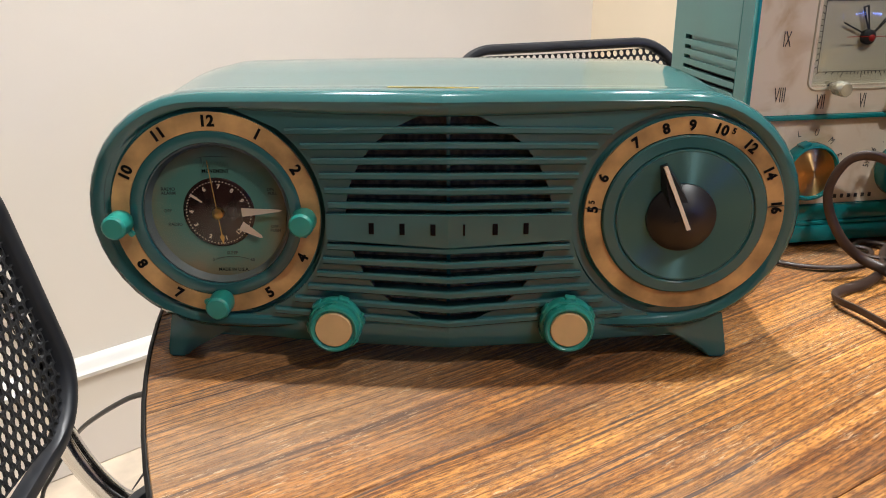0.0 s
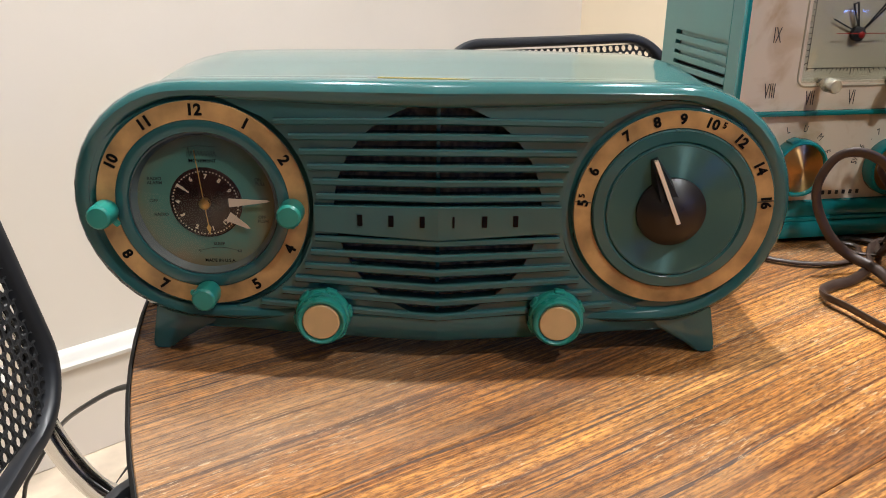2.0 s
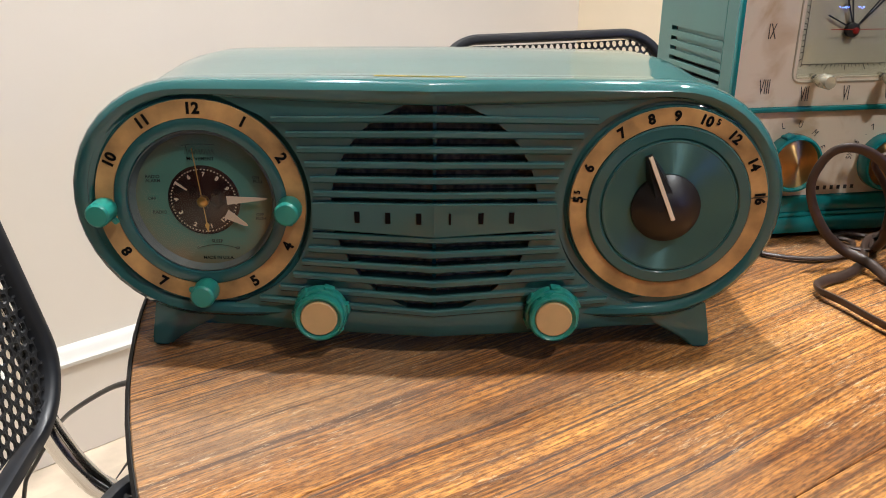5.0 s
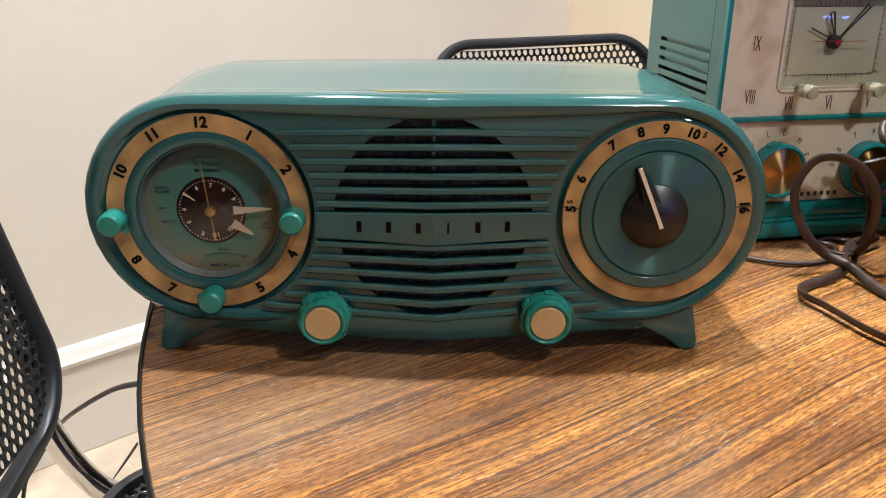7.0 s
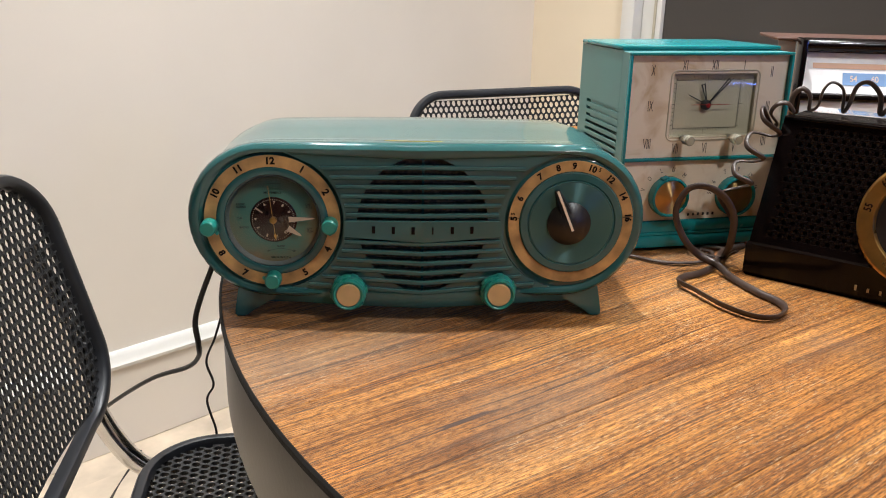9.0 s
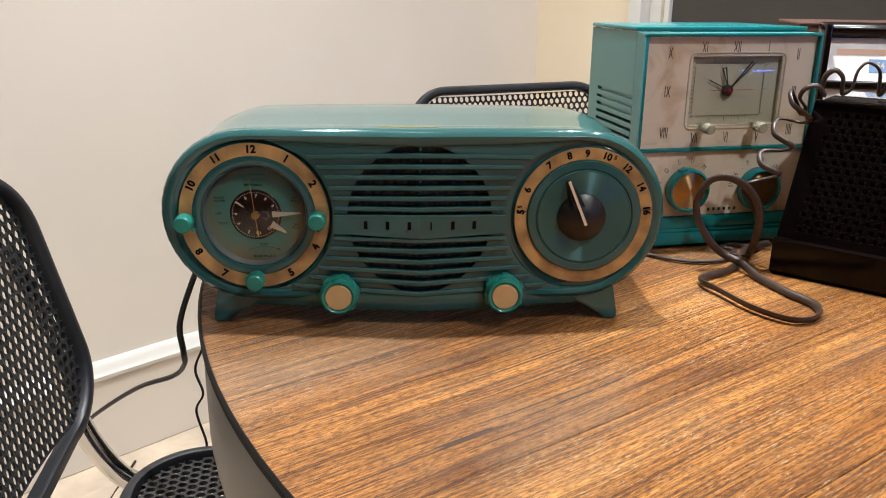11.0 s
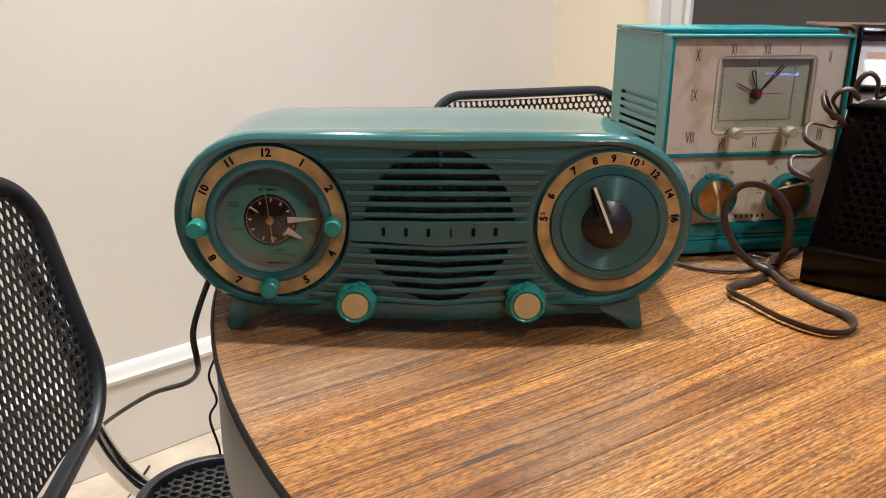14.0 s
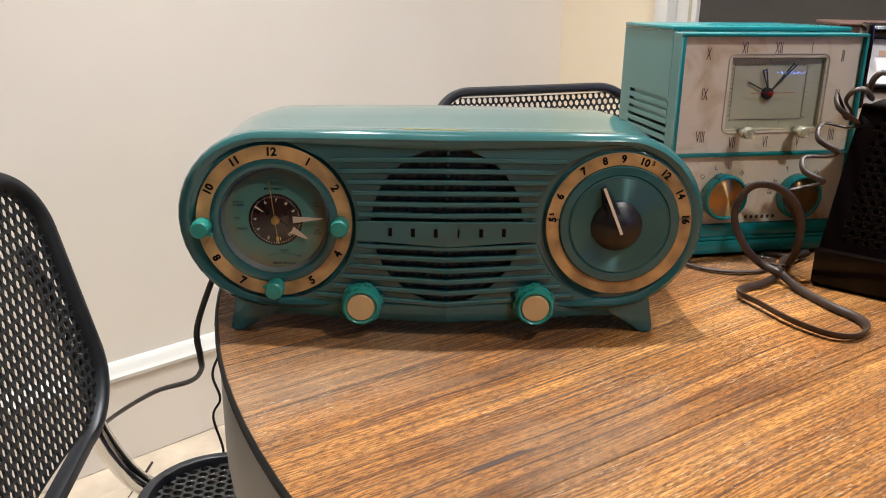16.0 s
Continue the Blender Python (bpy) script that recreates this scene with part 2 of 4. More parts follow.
RED = mat("red_hub", (0.42, 0.02, 0.02), 0.3)
GOLD_SPUN = mat("spun_gold_insert", (0.62, 0.38, 0.15), 0.36, metal=1.0, vary=0.15, scale=70)
radial_sheen(GOLD_SPUN)
DARK_GLASS = mat("dark_window_glass", (0.012, 0.011, 0.010), 0.06)
DARK_PANEL = mat("dark_panel", (0.042, 0.037, 0.033), 0.35, vary=0.1, scale=3)
LEATHER = mat("brown_leatherette", (0.075, 0.030, 0.018), 0.5, vary=0.3, scale=120, bump=0.3, bscale=700)
GLOW = mat("lamp_lens", (1.0, 0.84, 0.66), 0.4, emit=120.0)
CLEAR_KNOB = mat("clear_plastic", (0.80, 0.75, 0.60), 0.15)
CLEAR_KNOB.node_tree.nodes["Principled BSDF"].inputs["Transmission Weight"].default_value = 0.7
PALE_GOLD = mat("dull_pale_gold", (0.40, 0.33, 0.20), 0.4)
ORANGE = mat("orange_print", (0.80, 0.46, 0.30), 0.35)
BLUE = mat("blue_print", (0.16, 0.30, 0.55), 0.35)
SILVER = mat("brushed_silver", (0.90, 0.88, 0.88), 0.22, metal=0.0, vary=0.08, scale=30)
GLASS = bpy.data.materials.new("clear_lens")
GLASS.use_nodes = True
GLASS_N = GLASS.node_tree.nodes
GLASS_N.remove(GLASS_N["Principled BSDF"])
gl_clear, gl_gloss, gl_mix, gl_fres = (GLASS_N.new(k) for k in ("ShaderNodeBsdfTransparent", "ShaderNodeBsdfGlossy", "ShaderNodeMixShader", "ShaderNodeFresnel"))
gl_clear.inputs["Color"].default_value = (0.93, 0.94, 0.91, 1)
gl_gloss.inputs["Roughness"].default_value = 0.03
gl_fres.inputs["IOR"].default_value = 1.42
for a, b in ((gl_fres.outputs[0], gl_mix.inputs[0]), (gl_clear.outputs[0], gl_mix.inputs[1]), (gl_gloss.outputs[0], gl_mix.inputs[2]), (gl_mix.outputs[0], GLASS_N["Material Output"].inputs["Surface"])):
    GLASS.node_tree.links.new(a, b)


# ---- mesh tools ----
def part(name, bm, material, parent=None, label="", m=None, smooth=True, kind=""):
    me = bpy.data.meshes.new(name)
    if smooth:
        for f in bm.faces:
            f.smooth = True
        for e in bm.edges:
            if (len(e.link_faces) == 2 and e.calc_face_angle(0) > 0.7) or (name in ("case", "brow", "skirt") and all(abs(v.co.x) < 1e-5 for v in e.verts)):
                e.smooth = False
    bm.to_mesh(me)
    bm.free()
    me.materials.append(material)
    ob = new(name, me)
    if parent is not None:
        ob.parent = parent
    if m is not None:
        ob.matrix_basis = m
    if label:
        ob["label"] = label
    if kind:
        ob["kind"] = kind
    return ob


def thing(name, m, label, category, group="", kind=""):
    ob = new(name)
    ob.matrix_basis = m
    return tagged(ob, label, category, group, kind)


def box(x0, x1, y0, y1, z0, z1, bevel=0.0, seg=2, bm=None):
    own = bmesh.new()
    bmesh.ops.create_cube(own, size=1)
    for v in own.verts:
        v.co = Vector((x0 + (v.co.x + 0.5) * (x1 - x0), y0 + (v.co.y + 0.5) * (y1 - y0), z0 + (v.co.z + 0.5) * (z1 - z0)))
    if bevel:
        bmesh.ops.bevel(own, geom=own.edges[:], offset=bevel, segments=seg, affect="EDGES", profile=0.5)
    return merge(bm, own)


def merge(bm, own):
    if bm is None:
        return own
    tmp = bpy.data.meshes.new("tmp")
    own.to_mesh(tmp)
    own.free()
    bm.from_mesh(tmp)
    bpy.data.meshes.remove(tmp)
    return bm


def lathe(profile, cx=0.0, cz=0.0, seg=64, bm=None, close=True):
    """Turn a profile of (radius, y) round an axis along y."""
    bm = bm or bmesh.new()
    rings = []
    for r, y in profile:
        if r < 1e-6:
            rings.append([bm.verts.new((cx, y, cz))])
        else:
            rings.append([bm.verts.new((cx + r * math.sin(2 * math.pi * i / seg), y, cz + r * math.cos(2 * math.pi * i / seg))) for i in range(seg)])
    for a, b in zip(rings, rings[1:]):
        for i in range(seg):
            j = (i + 1) % seg
            if len(a) == 1:
                bm.faces.new((a[0], b[j], b[i]))
            elif len(b) == 1:
                bm.faces.new((a[i], a[j], b[0]))
            else:
                bm.faces.new((a[i], a[j], b[j], b[i]))
    bmesh.ops.recalc_face_normals(bm, faces=bm.faces[:])
    return bm


def smooth_path(pts, steps=8):
    pts = [Vector(p) for p in pts]
    out = []
    ext = [2 * pts[0] - pts[1]] + pts + [2 * pts[-1] - pts[-2]]
    for i in range(1, len(ext) - 2):
        p0, p1, p2, p3 = ext[i - 1:i + 3]
        for k in range(steps):
            t = k / steps
            out.append(0.5 * ((2 * p1) + (p2 - p0) * t + (2 * p0 - 5 * p1 + 4 * p2 - p3) * t * t + (3 * p1 - p0 - 3 * p2 + p3) * t ** 3))
    out.append(pts[-1])
    return out


def tube(pts, radius, seg=10, bm=None, steps=8, wide=1.0, closed=False):
    """A round (or, with wide, flat) tube along a smooth line through the points."""
    bm = bm or bmesh.new()
    line = smooth_path(pts, steps) if steps > 1 else [Vector(p) for p in pts]
    if closed:
        line = line[:-1]
    n = len(line)
    up = Vector((0.03, 0.02, 1)).normalized()
    rings = []
    for i, p in enumerate(line):
        a, b = (line[(i - 1) % n], line[(i + 1) % n]) if closed else (line[max(0, i - 1)], line[min(n - 1, i + 1)])
        d = (b - a).normalized()
        if i == 0 and abs(d.dot(up)) > 0.95:
            up = Vector((1, 0, 0))
        side = d.cross(up).normalized()
        up = side.cross(d).normalized()
        rings.append([bm.verts.new(p + side * (radius * wide * math.cos(2 * math.pi * k / seg)) + up * (radius * math.sin(2 * math.pi * k / seg))) for k in range(seg)])
    for i in range(n if closed else n - 1):
        a, b = rings[i], rings[(i + 1) % n]
        for k in range(seg):
            j = (k + 1) % seg
            bm.faces.new((a[k], a[j], b[j], b[k]))
    if not closed:
        bm.faces.new(rings[0])
        bm.faces.new(rings[-1][::-1])
    bmesh.ops.recalc_face_normals(bm, faces=bm.faces[:])
    return bm


def loft(sections, caps=(True, True)):
    bm = bmesh.new()
    rings = [[bm.verts.new(p) for p in s] for s in sections]
    n = len(rings[0])
    for a, b in zip(rings, rings[1:]):
        for i in range(n):
            j = (i + 1) % n
            bm.faces.new((a[i], a[j], b[j], b[i]))
    if caps[0]:
        bm.faces.new(rings[0][::-1])
    if caps[1]:
        bm.faces.new(rings[-1])
    bmesh.ops.recalc_face_normals(bm, faces=bm.faces[:])
    return bm


def prism(outline, y0, y1, bevel=0.0):
    """An outline of (x, z) drawn out from y0 to y1."""
    bm = loft([[(x, y0, z) for x, z in outline], [(x, y1, z) for x, z in outline]])
    if bevel:
        bmesh.ops.bevel(bm, geom=bm.edges[:], offset=bevel, segments=2, affect="EDGES")
    return bm


def lettering(text, size, depth=0.0002, bold=0.0, squeeze=1.0, shear=0.0):
    """Letters lying in the x-z plane, facing -y, centred on the origin."""
    cu = bpy.data.curves.new("letters", "FONT")
    cu.body, cu.size, cu.align_x, cu.align_y, cu.extrude, cu.offset, cu.shear = text, size, "CENTER", "CENTER", depth, bold, shear
    cu.resolution_u = 3
    ob = bpy.data.objects.new("letters", cu)
    scene.collection.objects.link(ob)
    dg = bpy.context.evaluated_depsgraph_get()
    me = bpy.data.meshes.new_from_object(ob.evaluated_get(dg))
    bm = bmesh.new()
    bm.from_mesh(me)
    bpy.data.objects.remove(ob)
    bpy.data.curves.remove(cu)
    bpy.data.meshes.remove(me)
    bmesh.ops.transform(bm, matrix=pose(0, 0, 0, 90, 0, 0) @ Matrix.Diagonal((squeeze, 1, 1, 1)), verts=bm.verts[:])
    return bm


def stadium(c, r, y, n=20, zc=0.0, arch=0.0):
    """Outline of a long round-ended shape: half span c, end radius r; its top falls by arch towards the ends."""
    out = []
    for k in range(n + 1):
        a = math.pi * k / n
        out.append((c + r * math.sin(a), y, zc + r * math.cos(a)))
    m = 12
    for k in range(1, m):
        out.append((c - 2 * c * k / m, y, zc - r))
    for k in range(n + 1):
        a = math.pi * k / n
        out.append((-c - r * math.sin(a), y, zc - r * math.cos(a)))
    for k in range(1, m):
        out.append((-c + 2 * c * k / m, y, zc + r))
    return [(x, q, z - arch * min(1.0, abs(x) / c) ** 2 * max(0.0, z - zc) / r) for x, q, z in out]


# ---- the room ----
CORNER = Vector((0.30, 2.386, 0))
WALL_TOP = CEIL


def wall_run(name, start, angle, length, material, label, thick=0.12, holes=()):
    """A wall that runs from start along angle; local x along it, the room at -y. holes: (x0, x1, z0, z1)."""
    w = thing(name, pose(start.x, start.y, 0, 0, 0, angle), label, "wall", kind="structure")
    bm = bmesh.new()
    x = 0.0
    for x0, x1, z0, z1 in holes:
        box(x, x0, 0, thick, 0, WALL_TOP, bm=bm)
        if z0 > 0:
            box(x0, x1, 0, thick, 0, z0, bm=bm)
        box(x0, x1, 0, thick, z1, WALL_TOP, bm=bm)
        x = x1
    box(x, length, 0, thick, 0, WALL_TOP, bm=bm)
    part("plaster", bm, material, w, smooth=False)
    return w


def baseboard(name, start, angle, x0, x1, h=0.225):
    b = thing(name, pose(start.x, start.y, 0, 0, 0, angle), "tall cream painted baseboard with a white moulded cap", "baseboard", kind="structure")
    part("board", box(x0, x1, -0.016, -0.001, 0, h - 0.035, 0.002), WALL, b, smooth=False)
    prof = [(-0.001, h - 0.036), (-0.024, h - 0.034), (-0.026, h - 0.026), (-0.019, h - 0.018), (-0.017, h - 0.008), (-0.010, h), (-0.001, h)]
    part("cap", loft([[(x0, y, z) for y, z in prof], [(x1, y, z) for y, z in prof]]), WHITE, b)
    return b


FAR_LEFT = CORNER - Vector((0.7071, 0.7071, 0)) * 7.0
wall_run("wall_north", FAR_LEFT, 45, 7.0, WALL, "smooth cream painted plaster wall above a baseboard")
baseboard("baseboard_1", FAR_LEFT, 45, 0, 6.97)
wall_run("wall_east", CORNER, -45, 8.0, WALL2, "warm cream painted plaster wall beside a dark glass door", holes=((0.345, 2.3, 0.02, 2.15),))
baseboard("baseboard_2", CORNER, -45, 0.03, 0.315)
BACK = FAR_LEFT + Vector((0.7071, -0.7071, 0)) * 8.0
# these two close the room out of view, darkened to dim its reflections
wall_run("wall_west", BACK, 135, 8.0, UNSEEN_DARK, "unseen wall closing the room, darkened to keep reflections dim")
wall_run("wall_south", CORNER + Vector((0.7071, -0.7071, 0)) * 8.0, -135, 7.0, UNSEEN_DARK, "unseen wall closing the room, darkened to keep reflections dim")

MID = (FAR_LEFT + CORNER + BACK + CORNER + Vector((0.7071, -0.7071, 0)) * 8.0) / 4
floor = thing("floor", pose(MID.x, MID.y, 0, 0, 0, 45), "honey travertine tile floor", "floor", kind="structure")
part("slab", box(-3.6, 3.6, -4.1, 4.1, -0.10, -0.0007), TILE, floor, smooth=False)
ceil_ob = part("ceiling", box(-3.6, 3.6, -4.1, 4.1, CEIL, CEIL + 0.1), CEILING, None, m=pose(MID.x, MID.y, 0, 0, 0, 45), smooth=False)
tagged(ceil_ob, "flat white painted ceiling with recessed lights", "ceiling", kind="structure")
for lx, ly, watts in DOWNLIGHTS:
    d = thing("ceiling_light", pose(lx, ly, CEIL), "round white recessed ceiling downlight, lit", "ceiling light", "recessed ceiling lights")
    part("trim_ring", lathe([(0.086, -0.001), (0.108, -0.001), (0.108, -0.006), (0.088, -0.010), (0.086, -0.001)], seg=32), WHITE, d, m=pose(0, 0, 0, 90, 0, 0) @ pose(0, 0, 0, 180, 0, 0))
    part("lens", lathe([(0.0, -0.002), (0.085, -0.002)], seg=32), GLOW, d, m=pose(0, 0, 0, 90, 0, 0) @ pose(0, 0, 0, 180, 0, 0))

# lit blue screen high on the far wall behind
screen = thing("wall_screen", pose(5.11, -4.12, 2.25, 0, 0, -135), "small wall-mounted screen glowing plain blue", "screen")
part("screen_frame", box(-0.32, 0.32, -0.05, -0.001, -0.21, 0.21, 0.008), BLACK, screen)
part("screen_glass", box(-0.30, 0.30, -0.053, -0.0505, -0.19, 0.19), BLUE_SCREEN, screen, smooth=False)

# glass door in the east wall
door = thing("door_1", pose(CORNER.x, CORNER.y, 0, 0, 0, -45), "dark glass door in a white frame, night outside", "door", kind="structure")
part("casing", box(0.318, 0.358, -0.02, 0.10, 0.0, 2.2, 0.004), WHITE, door)
part("casing", box(0.359, 2.36, -0.02, 0.10, 2.12, 2.2, 0.004), WHITE, door)
part("casing", box(2.285, 2.36, -0.02, 0.10, 0.0, 2.119, 0.004), WHITE, door)
part("stile", box(0.359, 0.418, 0.02, 0.06, 0.0, 2.119, 0.004), WHITE, door)
part("weatherstrip", box(0.397, 0.404, 0.016, 0.0195, 0.02, 2.10), WINDOW_RIM, door)
part("glass_pane", box(0.419, 1.05, 0.035, 0.043, 0.0, 2.119), DARK_PANEL, door)
part("glass_pane", box(1.051, 2.284, 0.045, 0.053, 0.0, 2.119), DARK_GLASS, door)

# ---- the table ----
TABLE_Z = 0.75
table = thing("round_table", pose(0.5594, 0.589, 0), "round worn teak dining table with a black steel edge band", "table")
R = 0.7416


def disc(r0, r1, z0, z1, seg=160, bevel=0.0015):
    prof = [(r0, z0), (r1 - bevel, z0), (r1, z0 + bevel), (r1, z1 - bevel), (r1 - bevel, z1), (r0, z1)]
    bm = lathe([(r, z) for r, z in prof], seg=seg)
    bmesh.ops.transform(bm, matrix=pose(0, 0, 0, 90, 0, 0), verts=bm.verts[:])
    return bm


top = part("tabletop", disc(0.0, R - 0.0040, TABLE_Z - 0.0080, TABLE_Z - 0.0045), RIM, table, "worn oiled teak boards with open grain")
LAY, SEAM, BOARD = radians(36.0), -0.0165, 0.1025


def board(v0, v1, rim, z0, z1, n=26):
    """One board of the round top: a strip between two seams, its ends cut by the rim."""
    gap = 0.00022
    v0, v1 = max(v0 + gap, -rim + 0.002), min(v1 - gap, rim - 0.002)
    end = lambda v: math.sqrt(max(0.0, rim * rim - v * v))
    vs = [v0 + (v1 - v0) * k / n for k in range(n + 1)]
    line = [(end(v), v) for v in vs] + [(-end(v), v) for v in reversed(vs)]
    bm = bmesh.new()
    rings = []
    for z, pull in ((z0, 0.0), (z1 - 0.0005, 0.0), (z1, 0.0005)):
        mid = (v0 + v1) / 2
        rings.append([bm.verts.new(((u - math.copysign(pull, u)) * math.cos(LAY) - (v + (mid - v) * 2 * pull / (v1 - v0)) * math.sin(LAY), (u - math.copysign(pull, u)) * math.sin(LAY) + (v + (mid - v) * 2 * pull / (v1 - v0)) * math.cos(LAY), z)) for u, v in line])
    count = len(line)
    for a, b in zip(rings, rings[1:]):
        for k in range(count):
            bm.faces.new((a[k], a[(k + 1) % count], b[(k + 1) % count], b[k]))
    bm.faces.new(rings[-1])
    bm.faces.new(rings[0][::-1])
    return bm


for k in range(-8, 8):
    v0 = SEAM + BOARD * k
    if v0 + BOARD > -R and v0 < R - 0.006:
        kind_of = {0: 0, -1: 1, 1: 2, -2: 3, 2: 0}[k] if -2 <= k <= 2 else (k * 7) % 4
        part("plank", board(v0, v0 + BOARD, R - 0.0023, TABLE_Z - 0.0044, TABLE_Z), TEAKS[kind_of], top, smooth=False)
part("edge_rim", disc(R - 0.0021, R, TABLE_Z - 0.006, TABLE_Z + 0.0008), RIM, table, "black metal rim")
part("apron", disc(R - 0.02, R - 0.002, TABLE_Z - 0.080, TABLE_Z - 0.0065), STEEL_BAND, table, "grey-brown metal band")
ped = bmesh.new()
prof = [(0.0, -0.002), (0.34, -0.002), (0.34, 0.018), (0.10, 0.045), (0.06, 0.12), (0.055, 0.55), (0.10, 0.66), (0.2, 0.715), (0.0, 0.715)]
ped = lathe([(r, z) for r, z in prof], seg=48)
bmesh.ops.transform(ped, matrix=pose(0, 0, 0, 90, 0, 0), verts=ped.verts[:])
part("pedestal", ped, RIM, table)

# ---- the long teal clock radio ----
RADIO = pose(0.0035, 0.3845, TABLE_Z, 0, 0, 2.6)
radio = thing("clock_radio", RADIO, "long glossy teal clock radio with two tan-ringed round dials", "clock radio")
ZC, HALF, RAD = 0.0765, 0.1118, 0.0600
PROW = 0.013


def prow(x):
    """How far the wedge-shaped front stands out at x."""
    return PROW * max(0.0, 1 - abs(x) / 0.165)


def wedge(pts, k=1.0):
    """Set an outline on the wedge-shaped front; its lower middle draws back behind the skirt."""
    return [(x, y - k * prow(x) + (0.0045 * min(1.0, max(0.0, 2.2 - abs(x) / 0.042)) if z < ZC - 0.03 and y < 0.02 else 0.0), z) for x, y, z in pts]


ARCH = 0.0014
secs = [wedge(stadium(HALF - 0.0030, RAD - 0.0088, 0.0040, zc=ZC, arch=0.0002)), wedge(stadium(HALF - 0.0028, RAD - 0.0084, 0.0008, zc=ZC, arch=0.0003)), wedge(stadium(HALF - 0.0018, RAD - 0.0072, -0.0008, zc=ZC, arch=0.0005)), wedge(stadium(HALF, RAD - 0.0045, -0.0014, zc=ZC, arch=0.0009)), wedge(stadium(HALF, RAD - 0.0018, 0.0004, zc=ZC, arch=0.0012)),
        wedge(stadium(HALF, RAD - 0.0004, 0.0038, zc=ZC, arch=ARCH)), wedge(stadium(HALF, RAD, 0.008, zc=ZC, arch=ARCH)), wedge(stadium(HALF, RAD - 0.0008, 0.016, zc=ZC, arch=ARCH), 0.9), wedge(stadium(HALF, RAD - 0.0024, 0.0215, zc=ZC, arch=ARCH), 0.8),
        wedge(stadium(HALF, RAD - 0.0026, 0.030, zc=ZC, arch=ARCH), 0.4)]
for y, inset in ((0.06, 0.0012), (0.095, 0.0006), (0.122, 0.0024), (0.138, 0.008), (0.150, 0.018), (0.156, 0.034)):
    secs.append(stadium(HALF - inset * 0.3, RAD - inset, y, zc=ZC, arch=ARCH))
part("case", loft(secs, caps=(False, True)), TEAL, radio, m=pose(-0.0026, 0, 0))

part("worn_edge", box(-0.044, -0.002, -0.0004, 0.0004, -0.0002, 0.0002), YELLOW, radio, "bare yellow line along the worn top edge", m=pose(0.016, -PROW + 0.0118, ZC + RAD - 0.0002, 0, 0, -math.degrees(math.atan(PROW / 0.165))), smooth=False)

# front panel, with its slots
K = 0.05


def bow(x, z):
    return z + (K if z > 0.0725 else 2.2 * K) * max(0.0, 1 - abs(x) / 0.085) * (z - 0.0725)


def strip(bm, x0, x1, z0, z1, y, n=6):
    """A piece of the wedge-shaped front between two heights."""
    xs = sorted(set([x0 + (x1 - x0) * k / n for k in range(n + 1)] + ([0.0] if x0 < 0 < x1 else [])))
    lo = [bm.verts.new((x, y - prow(x), bow(x, z0))) for x in xs]
    hi = [bm.verts.new((x, y - prow(x), bow(x, z1))) for x in xs]
    for i in range(len(xs) - 1):
        bm.faces.new((lo[i], lo[i + 1], hi[i + 1], hi[i]))


def bar(x0, x1, z0, z1, y0, y1, n=8, bev=0.0005):
    """A rib across the wedge-shaped front, proud of it."""
    xs = sorted(set([x0 + (x1 - x0) * k / n for k in range(n + 1)] + ([0.0] if x0 < 0 < x1 else [])))
    out = []
    for x in xs:
        p = prow(x)
        out.append([(x, y1 - p, bow(x, z0)), (x, y0 + bev - p, bow(x, z0)), (x, y0 - p, bow(x, z0) + bev), (x, y0 - p, bow(x, z1) - bev), (x, y0 + bev - p, bow(x, z1)), (x, y1 - p, bow(x, z1))])
    return loft(out)


PITCH = 0.0069
rib_z = [0.0829 + PITCH * k for k in range(6)] + [0.0628 - PITCH * k for k in range(6)]
HOLE_R, HOLE_Z = 0.0485, 0.0765
RIB = 0.0016
edges_z = sorted(set([ZC - 0.0525] + [z - RIB for z in rib_z] + [z + RIB for z in rib_z] + [0.0668, 0.0788, ZC + 0.0525]))
def panel_piece(a0, b0, a1, b1, z0, z1, y0=0.0010, y1=0.0065, n=8):
    """A piece of the front between two heights whose ends may slant: x from a0 to b0 below, a1 to b1 above."""
    out = []
    for k in range(n + 1):
        lo, hi = a0 + (b0 - a0) * k / n, a1 + (b1 - a1) * k / n
        out.append([(lo, y1 - prow(lo), bow(lo, z0)), (lo, y0 - prow(lo), bow(lo, z0)), (hi, y0 - prow(hi), bow(hi, z1)), (hi, y1 - prow(hi), bow(hi, z1))])
    return loft(out)


def dial_gap(z):
    return min(0.102, 0.1107 - math.sqrt(max(0, 0.0528 ** 2 - (z - ZC) ** 2)))


def hole_half(z):
    return math.sqrt(max(0.0, HOLE_R ** 2 - (z - HOLE_Z) ** 2))


for z0, z1 in zip(edges_z, edges_z[1:]):
    zm = (z0 + z1) / 2
    solid = any(abs(zm - z) < RIB for z in rib_z) or 0.0668 <= zm <= 0.0788 or abs(zm - HOLE_Z) >= HOLE_R
    r0, r1 = dial_gap(z0), dial_gap(z1)
    if solid:
        part("panel_strip", panel_piece(-r0, r0, -r1, r1, z0, z1), TEAL, radio, smooth=False)
    else:
        h0, h1 = hole_half(z0), hole_half(z1)
        part("panel_strip", panel_piece(-r0, -h0, -r1, -h1, z0, z1), TEAL, radio, smooth=False)
        part("panel_strip", panel_piece(h0, r0, h1, r1, z0, z1), TEAL, radio, smooth=False)
brow = []
